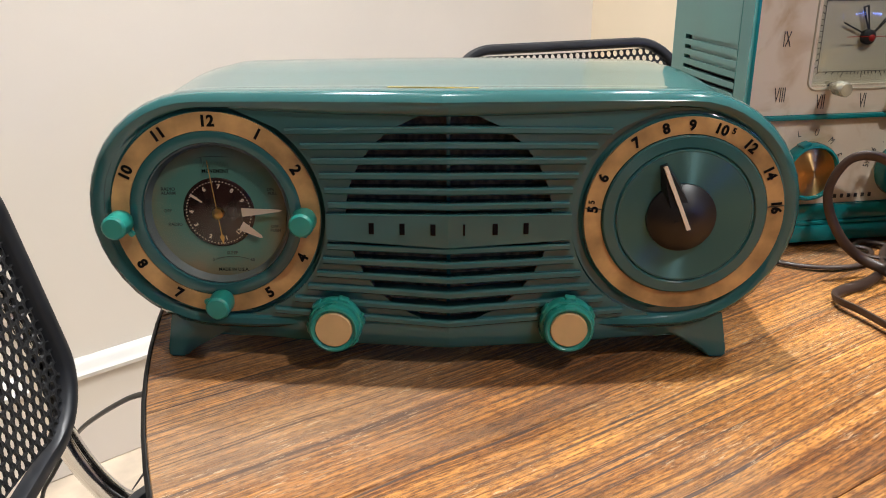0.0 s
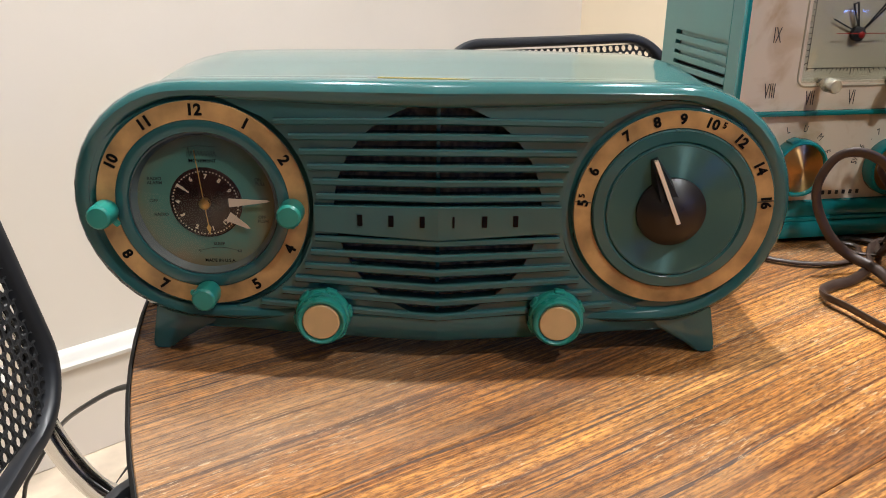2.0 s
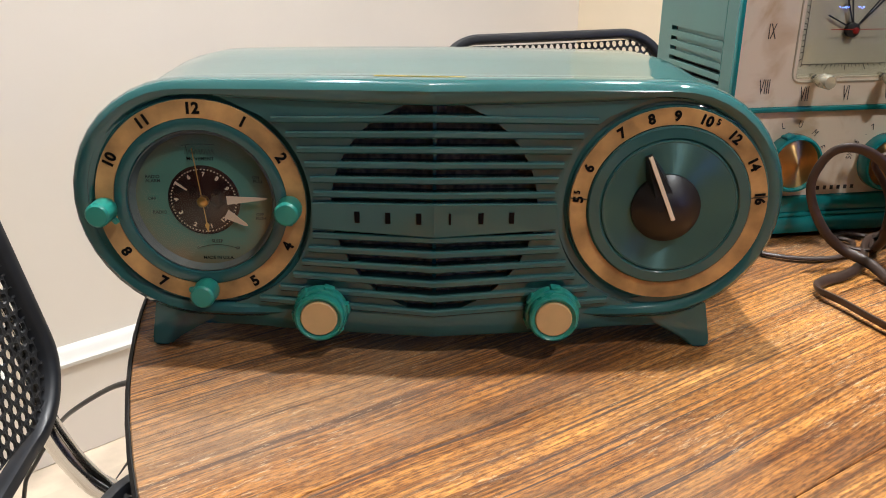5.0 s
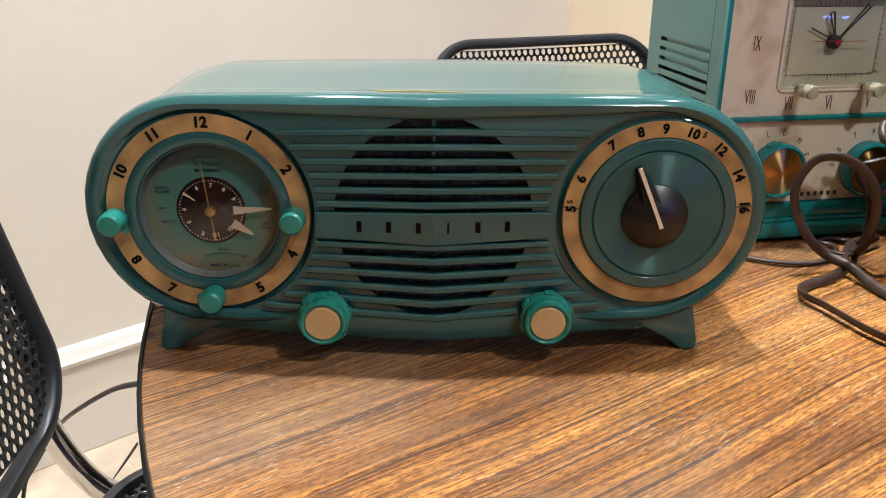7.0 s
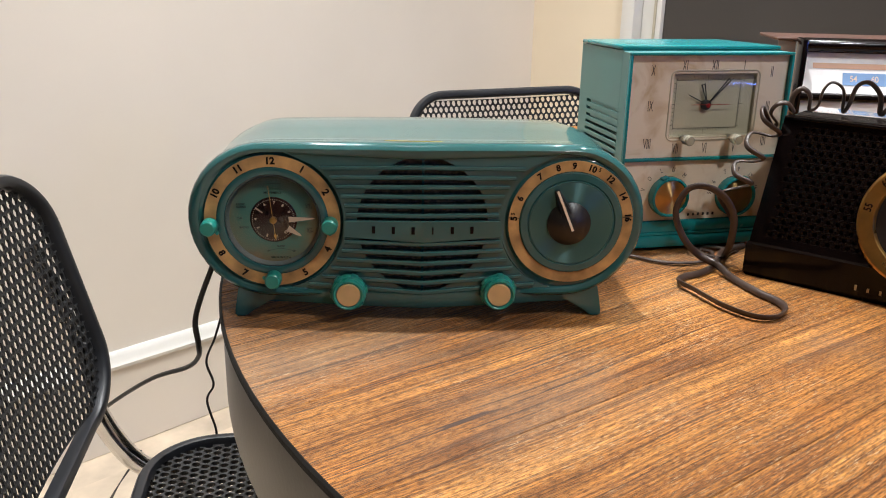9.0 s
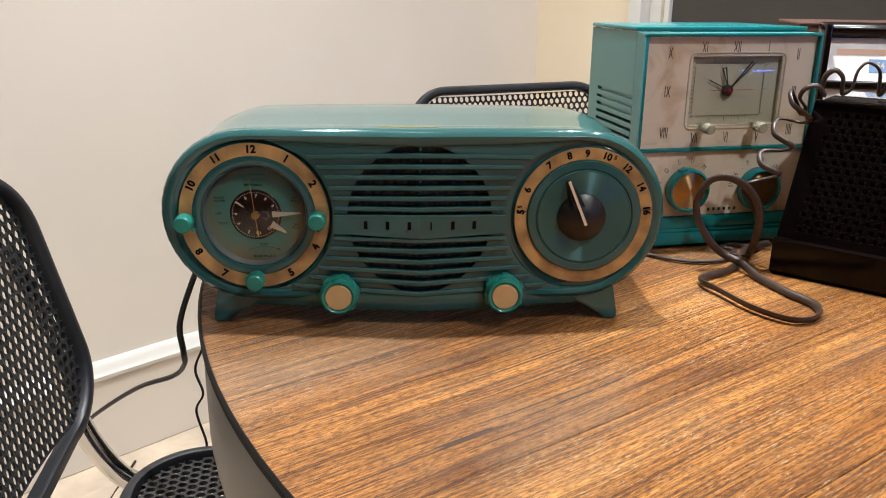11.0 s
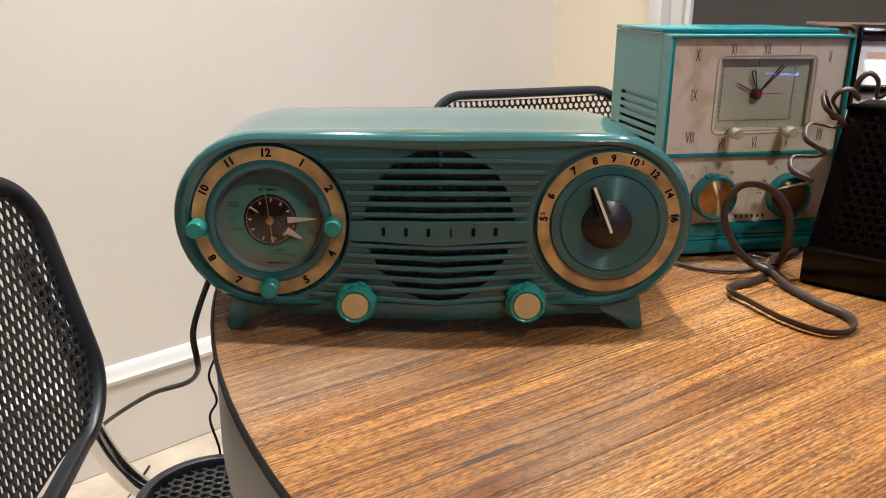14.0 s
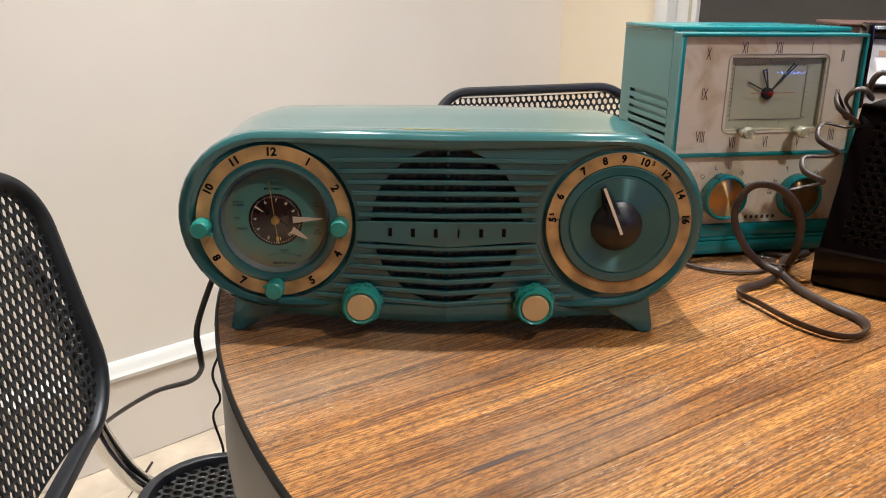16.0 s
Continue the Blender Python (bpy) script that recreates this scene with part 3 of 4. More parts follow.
for x in [-0.100 + 0.2 * k / 24 for k in range(25)]:
    p, q = prow(x), 0.1252 + 0.0022 * (abs(x) / 0.1) ** 2
    brow.append([(x, 0.0045 - p, q - 0.0004), (x, 0.0010 - p, q), (x, -0.0004 - p, q + 0.0008), (x, -0.0011 - p, q + 0.0024), (x, -0.0013 - p, 0.1312), (x, 0.0040 - p, 0.1320)])
part("brow", loft(brow), TEAL, radio)
cloth = bmesh.new()
strip(cloth, -0.06, 0.06, ZC - 0.05, ZC + 0.05, 0.0070)
part("speaker_cloth", cloth, CLOTH, radio, "dark brown woven speaker cloth", smooth=False)


def reach_at(z):
    """Half length of a rib at height z, up to the dial rings."""
    d = 0.0542 ** 2 - (z - ZC) ** 2
    return 0.1107 - (math.sqrt(d) if d > 0 else 0) - 0.0005


for z in rib_z:
    r = min(0.092, reach_at(z))
    part("rib", bar(-r, r, z - RIB, z + RIB, -0.0012, 0.0045, bev=0.0008), TEAL, radio, smooth=False)
part("center_post", bar(-0.0009, 0.0009, ZC - 0.049, ZC + 0.049, 0.0045, 0.0075, n=2), TEAL, radio, smooth=False)
plate_bm = bar(-0.0575, 0.0575, 0.0662, 0.0790, -0.0016, 0.004)
for v in plate_bm.verts:
    k = 1 - abs(v.co.x) / 0.0575
    v.co.z += (-0.0024 if v.co.z < 0.0725 else 0.0006) * k
part("nameplate", plate_bm, TEAL, radio, smooth=False)
# six plain bars where the maker's name stands
for k in range(6):
    x = -0.0362 + 0.0145 * k
    w = 0.0005 if k == 3 else 0.0012
    part("name_bar", box(-w, w, -0.0003, 0.0003, -0.0027, 0.0027), BLACK_INK, radio, m=pose(x, -0.0018 - prow(x), 0.0726, 0, 0, math.degrees(math.atan(PROW / 0.165)) * (-1 if x < 0 else 1)), smooth=False)

# skirt and feet
skirt = []
for x in [-0.120 + 0.240 * k / 32 for k in range(33)]:
    p = prow(x)
    e = abs(x) / 0.120
    lo = 0.0102 + 0.0018 * e
    hi = 0.0262 - 0.0015 * e ** 2 - (0.0022 if abs(x) < 0.085 else 0.0) * (1 - e)
    f = 0.0006 - 0.0052 * e ** 3
    skirt.append([(x, 0.006 - p, hi + 0.001), (x, 0.0004 - f - p, hi), (x, -f - p, hi - 0.001), (x, -f - p, lo + 0.0022), (x, 0.0010 - f - p, lo + 0.0006), (x, 0.004 - p, lo), (x, 0.09, lo), (x, 0.09, hi)])
part("skirt", loft(skirt), TEAL, radio)
for s in (-1, 1):
    for y0, y1 in ((-0.002, 0.018), (0.100, 0.116)):
        o = [(s * 0.112, 0.032), (s * 0.089, 0.0265), (s * 0.1270, 0.0040), (s * 0.1310, 0.0), (s * 0.1395, 0.0), (s * 0.1400, 0.003), (s * 0.1345, 0.032)]
        bm = prism(o, y0, y1, 0.0012)
        bmesh.ops.recalc_face_normals(bm, faces=bm.faces[:])
        part("foot", bm, TEAL, radio, m=pose(-0.003 if s < 0 else 0.0005, 0, 0))

def dial_pose(s):
    grow = 1.021 if s < 0 else 1.004
    return pose(-0.1107 if s < 0 else 0.1114, -prow(0.1085) + 0.0015, ZC, 0, 0, 0.8 * s) @ Matrix.Diagonal((grow, 1, grow, 1))


def ring_marks(parent, marks, r, size, y, material):
    """Numerals round a ring: (text, degrees clockwise from the top, small raised text)."""
    for text, a, small in marks:
        turn = a if abs(a) <= 100 else a - 180 if a > 0 else a + 180
        m = pose(r * math.sin(radians(a)), y, r * math.cos(radians(a)), 0, turn, 0)
        part("numeral", lettering(text, size, 0.0001, 0.042 * size, 1.0), material, parent, m=m)
        if small:
            w = 0.34 * size * len(text) + 0.0013
            part("numeral", lettering(small, size * 0.6, 0.0001, 0.00012), material, parent, m=m @ pose(w, 0, size * 0.17))


# clock dial
clock = part("clock_dial", lathe([(0.0542, 0.0052), (0.0540, 0.0030), (0.0536, 0.0014), (0.0530, 0.0008), (0.0524, 0.0010), (0.0506, 0.0016), (0.0498, 0.0010), (0.0492, -0.0008), (0.0402, -0.0012), (0.0402, 0.002), (0.0402, -0.0016), (0.0396, -0.0020), (0.0365, -0.0019), (0.0349, -0.0016), (0.0344, -0.0008), (0.0342, 0.0045)], seg=96), TEAL, radio, m=dial_pose(-1))
part("lens_rim", lathe([(0.0343, -0.0004), (0.0336, -0.0008), (0.0322, 0.0030), (0.0320, 0.0041)], seg=72), LENS_RIM, clock, "grey moulded lens rim")
part("hour_ring", lathe([(0.0489, 0.0), (0.0487, -0.0019), (0.0404, -0.0019), (0.0403, 0.0)], seg=96), TAN, clock, "worn tan hour ring")
part("dial_face", lathe([(0.0, 0.0042), (0.0341, 0.0042)], seg=64), DIAL_TEAL, clock, "faded teal clock face")
part("alarm_disc", lathe([(0.0, 0.0034), (0.0162, 0.0034), (0.0170, 0.0040)], seg=64), DISC, clock, "dark brown alarm disc")
ring_marks(clock, [("12", 0, ""), ("1", 30, ""), ("2", 60, ""), ("4", 117.5, ""), ("5", 149.5, ""), ("7", -151, ""), ("8", -122.5, ""), ("10", -62.5, ""), ("11", -30.5, "")], 0.0446, 0.0070, -0.0021, BLACK_INK)
ring_marks(clock, [("6", -28, ""), ("7", 4, ""), ("8", 33, ""), ("9", 62, ""), ("12", 137, ""), ("1", 168, ""), ("2", -157, ""), ("3", -118, ""), ("4", -88, ""), ("5", -55, "")], 0.0128, 0.0028, 0.0032, IVORY)
dots = bmesh.new()
for k in range(60):
    a = 2 * math.pi * k / 60
    lathe([(0.0, 0.0030), (0.0003, 0.0030), (0.0003, 0.0034)], 0.0152 * math.sin(a), 0.0152 * math.cos(a), 6, dots)
part("minute_dots", dots, IVORY, clock, kind="stuff")
for text, x, z, size in (("MOVEMENT", 0.0, 0.0200, 0.0024), ("RADIO", -0.0232, 0.0112, 0.0022), ("ALARM", -0.0232, 0.0092, 0.0022), ("OFF", -0.0245, 0.0005, 0.0022), ("RADIO", -0.0215, -0.0062, 0.0022),
                         ("SLEEP", 0.0045, -0.0205, 0.0022), ("0", -0.0050, -0.0240, 0.0020), ("60", 0.0140, -0.0240, 0.0020), ("MADE IN U.S.A.", 0.0045, -0.0290, 0.0022),
                         ("ON", 0.0250, 0.0112, 0.0021), ("PULL", 0.0260, 0.0092, 0.0021), ("ALARM", 0.0255, 0.0010, 0.0018), ("OFF", 0.0258, -0.0070, 0.0021), ("PUSH", 0.0262, -0.0090, 0.0021)):
    part("print", lettering(text, size, 0.00005, 0.00004), BLACK_INK if "MADE" in text or text == "MOVEMENT" else DARK_INK, clock, m=pose(x, 0.0041, z))
scroll = bmesh.new()
for k in range(9):
    x = -0.0062 + 0.0015 * k
    tube([(x - 0.0007, 0.0040, 0.0222), (x, 0.0040, 0.0246 if k else 0.0262), (x + 0.0005, 0.0040, 0.0224), (x + 0.0010, 0.0040, 0.0226)], 0.00012, 5, scroll, 4)
tube([(-0.0085, 0.0040, 0.0262), (-0.003, 0.0040, 0.0270), (0.007, 0.0040, 0.0268)], 0.00014, 5, scroll, 4)
part("script_mark", scroll, DARK_INK, clock, "illegible dark script mark")
arc = bmesh.new()
tube([(-0.0042 + 0.0175 * k / 8, 0.0040, -0.0238 + 0.0016 * math.sin(math.pi * k / 8)) for k in range(9)], 0.00012, 5, arc, 2)
part("sleep_arc", arc, DARK_INK, clock)


def hand(name, length, w0, w1, r0, angle, y, material, parent):
    o = [(-w0, r0), (-w1, length * 0.95), (0, length), (w1, length * 0.95), (w0, r0)]
    return part(name, prism(o, y, y + 0.0003), material, parent, m=pose(0, 0, 0, 0, angle, 0), smooth=False)


hand("minute_hand", 0.0305, 0.0021, 0.0005, 0.0112, 87, 0.0018, IVORY, clock)
hand("hour_hand", 0.0235, 0.0024, 0.0007, 0.0120, 121, 0.0024, IVORY, clock)
part("second_hand", prism([(-0.0002, -0.012), (-0.0002, 0.026), (0.0002, 0.026), (0.0002, -0.012)], 0.0010, 0.0012), BRASS, clock, m=pose(0, 0, 0, 0, -6, 0), smooth=False)
part("second_hand_tail", prism([(0, -0.0095), (-0.0011, -0.0115), (0, -0.0150), (0.0011, -0.0115)], 0.0009, 0.0012), BRASS, clock, m=pose(0, 0, 0, 0, -6, 0), smooth=False)
part("alarm_hand", prism([(-0.0003, 0.009), (-0.0006, 0.0155), (0.0006, 0.0155), (0.0003, 0.009)], 0.0028, 0.0031), IVORY, clock, m=pose(0, 0, 0, 0, -55, 0), smooth=False)
part("hub", lathe([(0.0, 0.0002), (0.0016, 0.0002), (0.0026, 0.0008), (0.0026, 0.0034)], seg=24), BRASS, clock)
dome = [(0.0338 * k / 10, -0.0008 - 0.0064 * (1 - (k / 10) ** 2)) for k in range(11)]
lens = part("lens", lathe(dome + [(0.0338, 0.0002)], seg=72), GLASS, clock, "clear domed clock lens")
lens.visible_shadow = False


def small_knob(parent, a, r, lever):
    m = pose(r * math.sin(radians(a)), -0.0018, r * math.cos(radians(a)))
    seg = 40
    bm = lathe([(0.0, -0.0135), (0.0046, -0.0132), (0.0055, -0.0122), (0.0057, -0.0030), (0.0050, -0.0005), (0.0, -0.0005)], seg=seg)
    for v in bm.verts:
        rr = math.hypot(v.co.x, v.co.z)
        if rr > 0.0052:
            k = 1 + (0.045 if round(math.atan2(v.co.x, v.co.z) / (2 * math.pi) * seg) % 2 else 0)
            v.co.x *= k
            v.co.z *= k
    kn = part("setting_knob", bm, TEAL_BRIGHT, parent, "bright teal ridged setting knob", m=m)
    part("lever", prism([(-0.0012, 0.004), (-0.0010, 0.0085), (0.0010, 0.0085), (0.0012, 0.004)], -0.0045, -0.0020, 0.0003), TEAL_BRIGHT, kn, m=pose(0, 0, 0, 0, lever, 0))


small_knob(clock, -93, 0.0440, 140)
small_knob(clock, 91, 0.0418, 180)
small_knob(clock, 180, 0.0420, -90)

# tuning dial
tune = part("tuning_dial", lathe([(0.0542, 0.0052), (0.0540, 0.0030), (0.0536, 0.0014), (0.0530, 0.0008), (0.0518, 0.0010), (0.0494, 0.0016), (0.0482, 0.0010), (0.0476, -0.0008), (0.0388, -0.0010), (0.0388, -0.0024), (0.0380, -0.0032), (0.0334, -0.0034), (0.0326, -0.0026), (0.0318, -0.0034), (0.0312, -0.0034)], seg=96), TEAL, radio, m=dial_pose(1))
part("spun_disc", lathe([(0.0314, -0.0033), (0.0, -0.0042)], seg=96), SPUN, tune, "spun teal dial disc with a radial sheen")
part("station_ring", lathe([(0.0472, 0.0), (0.0470, -0.0018), (0.0392, -0.0018), (0.0390, 0.0)], seg=96), TAN, tune, "tan station ring")
ring_marks(tune, [("5", -85.5, "5"), ("6", -64.5, ""), ("7", -35.5, ""), ("8", -16, ""), ("9", 0, ""), ("10", 18, "5"), ("12", 39.5, ""), ("14", 61.5, ""), ("16", 84.5, "")], 0.0431, 0.0065, -0.0020, BLACK_INK)
for a in (-90, 90):
    part("ring_joint", box(-0.0002, 0.0002, -0.0021, -0.0017, 0.0392, 0.0470), DARK_INK, tune, m=pose(0, 0, 0, 0, a + (5 if a < 0 else -6), 0), smooth=False)
part("knob_disc", lathe([(0.0165, -0.0036), (0.0163, -0.0052), (0.0080, -0.0120), (0.0, -0.0128)], seg=64), BLACK_KNOB, tune, "satin black tuning knob cone", m=pose(-0.0020, 0, 0))
part("pointer_arm", loft([[(-0.0068, -0.0040, 0.004), (0.0068, -0.0040, 0.004), (0.0050, -0.0125, 0.002), (-0.0050, -0.0125, 0.002)], [(-0.0042, -0.0040, 0.0180), (0.0042, -0.0040, 0.0180), (0.0026, -0.0090, 0.0180), (-0.0026, -0.0090, 0.0180)], [(-0.0016, -0.0040, 0.0275), (0.0016, -0.0040, 0.0275), (0.0010, -0.0062, 0.0275), (-0.0010, -0.0062, 0.0275)]]), BLACK_KNOB, tune, m=pose(-0.0020, 0, 0, 0, -22, 0))
part("pointer", loft([[(-0.0009, -0.0125, -0.003), (0.0009, -0.0125, -0.003), (0.0009, -0.0146, -0.003), (-0.0009, -0.0146, -0.003)], [(-0.0009, -0.0060, 0.0272), (0.0009, -0.0060, 0.0272), (0.0009, -0.0082, 0.0272), (-0.0009, -0.0082, 0.0272)]]), IVORY, tune, "ivory pointer line", m=pose(-0.0020, 0, 0, 0, -22, 0))
for a in (-45, -16, -3, 13, 38):
    part("notch", prism([(-0.0016, 0.0388), (0, 0.0370), (0.0016, 0.0388), (0.0012, 0.0388), (0, 0.0374), (-0.0012, 0.0388)], -0.0034, -0.0028), TEAL, tune, m=pose(0, 0, 0, 0, a, 0), smooth=False)


# the two large knobs
def large_knob(x, z, turn):
    m = pose(x, -prow(x) - 0.001, z, 0, 0, 0)
    k = part("knob", lathe([(0.0, -0.0006), (0.0128, -0.0006), (0.0133, -0.0016), (0.0133, -0.0046), (0.0128, -0.0060), (0.0118, -0.0064), (0.0117, -0.0072), (0.0121, -0.0078), (0.0121, -0.0104), (0.0115, -0.0118), (0.0106, -0.0122), (0.0098, -0.0114), (0.0092, -0.0112), (0.0090, -0.0106)], seg=56), TEAL_BRIGHT, radio, "bright teal knob with a cream cap", m=m)
    part("cap", lathe([(0.0089, -0.0104), (0.0088, -0.0116), (0.0083, -0.0120), (0.0, -0.0117)], seg=48), CREAM, k, "worn cream cap")
    for a in (0, 60, 120, 180, 240, 300):
        part("grip", box(-0.0026, 0.0026, -0.0058, -0.0010, 0.0124, 0.0141, 0.0006), TEAL_BRIGHT, k, m=pose(0, 0, 0, 0, a + turn, 0))


large_knob(-0.0550, 0.0245, 20)
large_knob(0.0575, 0.0245, 5)

# ---- the upright turquoise clock radio ----
CW, CH, CD = 0.0875, 0.190, 0.134
upright = thing("mantel_clock_radio", pose(0.2670, 0.5654, TABLE_Z + 0.0118, 0, 0, 13.0) @ Matrix.Diagonal((0.953, 0.953, 0.953, 1)), "upright turquoise clock radio with an aged cream dial card", "clock radio")


def taper(bm, amount=0.006):
    """Draw the case in towards its back."""
    for v in bm.verts:
        k = max(0.0, v.co.y - 0.02) / CD * amount
        v.co.x -= math.copysign(min(abs(v.co.x), k), v.co.x)
        v.co.z -= k * 0.35 * max(0, v.co.z) / CH
    return bm


def frame_rect(x0, x1, z0, z1, w, y0, y1, bev=0.0008):
    bm = bmesh.new()
    box(x0, x1, y0, y1, z1 - w, z1, bev, bm=bm)
    box(x0, x1, y0, y1, z0, z0 + w, bev, bm=bm)
    box(x0, x0 + w, y0, y1, z0 + w, z1 - w, bev, bm=bm)
    box(x1 - w, x1, y0, y1, z0 + w, z1 - w, bev, bm=bm)
    return bm


def rounded_rect(w, h, r, n=8):
    out = []
    for cx, cz, a0 in ((w / 2 - r, h / 2 - r, 0), (-w / 2 + r, h / 2 - r, 90), (-w / 2 + r, -h / 2 + r, 180), (w / 2 - r, -h / 2 + r, 270)):
        for k in range(n + 1):
            a = radians(a0 + 90 * k / n)
            out.append((cx + r * math.cos(a), cz + r * math.sin(a)))
    return out


part("top_panel", taper(box(-CW + 0.001, CW - 0.001, 0.021, CD, CH - 0.004, CH, 0.0015)), TEAL_TRIM, upright, "turquoise top panel")
part("side_panel", taper(box(CW - 0.006, CW - 0.002, 0.021, CD, 0.008, CH - 0.0045, 0.0008)), TEAL_SHELL, upright)
part("back_panel", box(-CW + 0.014, CW - 0.014, CD - 0.004, CD, 0.010, CH - 0.012), TEAL_SHELL, upright)
part("floor_panel", taper(box(-CW + 0.007, CW - 0.007, 0.006, CD - 0.006, 0.006, 0.010)), TEAL_SHELL, upright)
SX0, SX1 = -CW + 0.002, -CW + 0.006
slots = [0.1270 - 0.0074 * k for k in range(11)]
for y0, y1, z0, z1 in ((0.0215, CD, 0.1290, CH - 0.0045), (0.0215, CD, 0.008, slots[-1] - 0.0024), (0.110, CD, slots[-1] - 0.0024, 0.1290)):
    part("side_panel", taper(box(SX0, SX1, y0, y1, z0, z1)), TEAL_SHELL, upright, smooth=False)
for a, b in zip(slots, slots[1:]):
    part("louvre", taper(box(SX0, SX1, 0.0215, 0.110, b + 0.0016, a - 0.0014)), TEAL_SHELL, upright, smooth=False)
# black filler block: its colour gives the slots their shaded depth
part("dark_backing", box(-CW + 0.012, CW - 0.012, 0.014, CD - 0.01, 0.012, CH - 0.012), BLACK_KNOB, upright, smooth=False)
part("slot_stop", taper(box(-CW + 0.0036, -CW + 0.0056, 0.0215, 0.102, slots[2] - 0.003, 0.1292)), TEAL_SHELL, upright)
part("groove_strip", frame_rect(-CW + 0.0022, CW - 0.0022, 0.006, CH - 0.0042, 0.004, 0.0176, 0.0212, 0.0), TEAL_TRIM, upright)


part("front_bezel", frame_rect(-CW, CW, 0.004, CH - 0.0045, 0.0028, -0.002, 0.0030), TEAL_TRIM, upright, "turquoise front frame")
part("front_shell", frame_rect(-CW + 0.0004, CW - 0.0004, 0.0044, CH - 0.0049, 0.0030, 0.0030, 0.0176, 0.0), TEAL_SHELL, upright)
part("lower_bezel", box(-CW + 0.0029, CW - 0.0029, -0.0005, 0.012, 0.0069, 0.0182, 0.0008), TEAL_TRIM, upright)
WX0, WX1, WZ0, WZ1 = -0.042, 0.0555, 0.0995, 0.1690
card = box(-CW + 0.0030, CW - 0.0030, 0.0030, 0.0125, WZ1 - 0.004, CH - 0.0076)
box(-CW + 0.0030, CW - 0.0030, 0.0030, 0.0125, 0.0835, WZ0 + 0.004, bm=card)
box(-CW + 0.0030, WX0 + 0.004, 0.0030, 0.0125, WZ0 + 0.004, WZ1 - 0.004, bm=card)
box(WX1 - 0.004, CW - 0.0030, 0.0030, 0.0125, WZ0 + 0.004, WZ1 - 0.004, bm=card)
part("dial_card", card, CARD, upright, "stained cream dial card", smooth=False)
part("control_card", box(-CW + 0.0030, CW - 0.0030, 0.0030, 0.012, 0.0185, 0.0800), CARD, upright, "stained cream control card", smooth=False)
part("divider", box(-CW + 0.0029, CW - 0.0029, -0.0005, 0.010, 0.0802, 0.0833, 0.0007), TEAL_TRIM, upright)
part("base_band", taper(box(-CW, CW, -0.003, CD, -0.0085, 0.0036, 0.0010)), TEAL_TRIM, upright, "turquoise base band")
part("plinth", box(-CW + 0.006, CW - 0.006, 0.010, 0.12, -0.0123, -0.0087), BLACK_KNOB, upright)
NUM = [("XI", -0.028, 0.1725), ("XII", 0.004, 0.1725), ("I", 0.036, 0.1725), ("II", 0.067, 0.166), ("III", 0.067, 0.132), ("IIII", 0.067, 0.097), ("V", 0.034, 0.0915), ("VI", 0.002, 0.0915), ("VII", -0.030, 0.0915), ("VIII", -0.061, 0.097), ("IX", -0.061, 0.134), ("X", -0.061, 0.168)]
for text, x, z in NUM:
    part("numeral", lettering(text, 0.0150, 0.0001, -0.00012, 0.42), GREY_INK, upright, m=pose(x, 0.0028, z))
# recessed clock window
WMX, WMZ, WW, WH = (WX0 + WX1) / 2, (WZ0 + WZ1) / 2, WX1 - WX0, WZ1 - WZ0
part("window_frame", loft([[(WMX + x, y, WMZ + z) for x, z in rounded_rect(WW - 2 * d, WH - 2 * d, r)] for d, y, r in ((0.0, 0.0031, 0.0070), (0.0002, 0.0024, 0.0068), (0.0010, 0.0022, 0.0060), (0.0016, 0.0028, 0.0054), (0.0050, 0.0068, 0.0030), (0.0052, 0.0074, 0.0028))], caps=(False, False)), WINDOW_RIM, upright, "grey cream moulded window frame")
part("clock_face", box(WX0 + 0.004, WX1 - 0.004, 0.0072, 0.0130, WZ0 + 0.004, WZ1 - 0.004), CLOCK_FACE, upright, "pale grey cream clock face", smooth=False)
glass = part("window_glass", box(WX0 + 0.003, WX1 - 0.003, 0.0018, 0.0022, WZ0 + 0.003, WZ1 - 0.003), GLASS, upright, "clear window glass", smooth=False)
glass.visible_shadow = False
ticks = bmesh.new()
HX, HZ = 0.0005, 0.1350
for k in range(60):
    a = 2 * math.pi * k / 60
    dx, dz = math.sin(a), math.cos(a)
    s = min((0.0360 if dx > 0 else 0.0335) / max(1e-6, abs(dx)), 0.0235 / max(1e-6, abs(dz)))
    ln = 0.0045 if k % 5 == 0 else 0.0022
    tb = box(-0.00022, 0.00022, 0.0069, 0.0071, 0, ln)
    bmesh.ops.transform(tb, matrix=pose(HX + dx * s, 0, HZ + dz * s, 0, math.degrees(a), 0), verts=tb.verts[:])
    merge(ticks, tb)
box(HX - 0.0335, HX + 0.0360, 0.0069, 0.0071, HZ + 0.0233, HZ + 0.0236, bm=ticks)
box(HX - 0.0335, HX + 0.0360, 0.0069, 0.0071, HZ - 0.0236, HZ - 0.0233, bm=ticks)
box(HX - 0.0337, HX - 0.0334, 0.0069, 0.0071, HZ - 0.0236, HZ + 0.0236, bm=ticks)
box(HX + 0.0359, HX + 0.0362, 0.0069, 0.0071, HZ - 0.0236, HZ + 0.0236, bm=ticks)
part("minute_track", ticks, GREY_INK, upright, smooth=False)


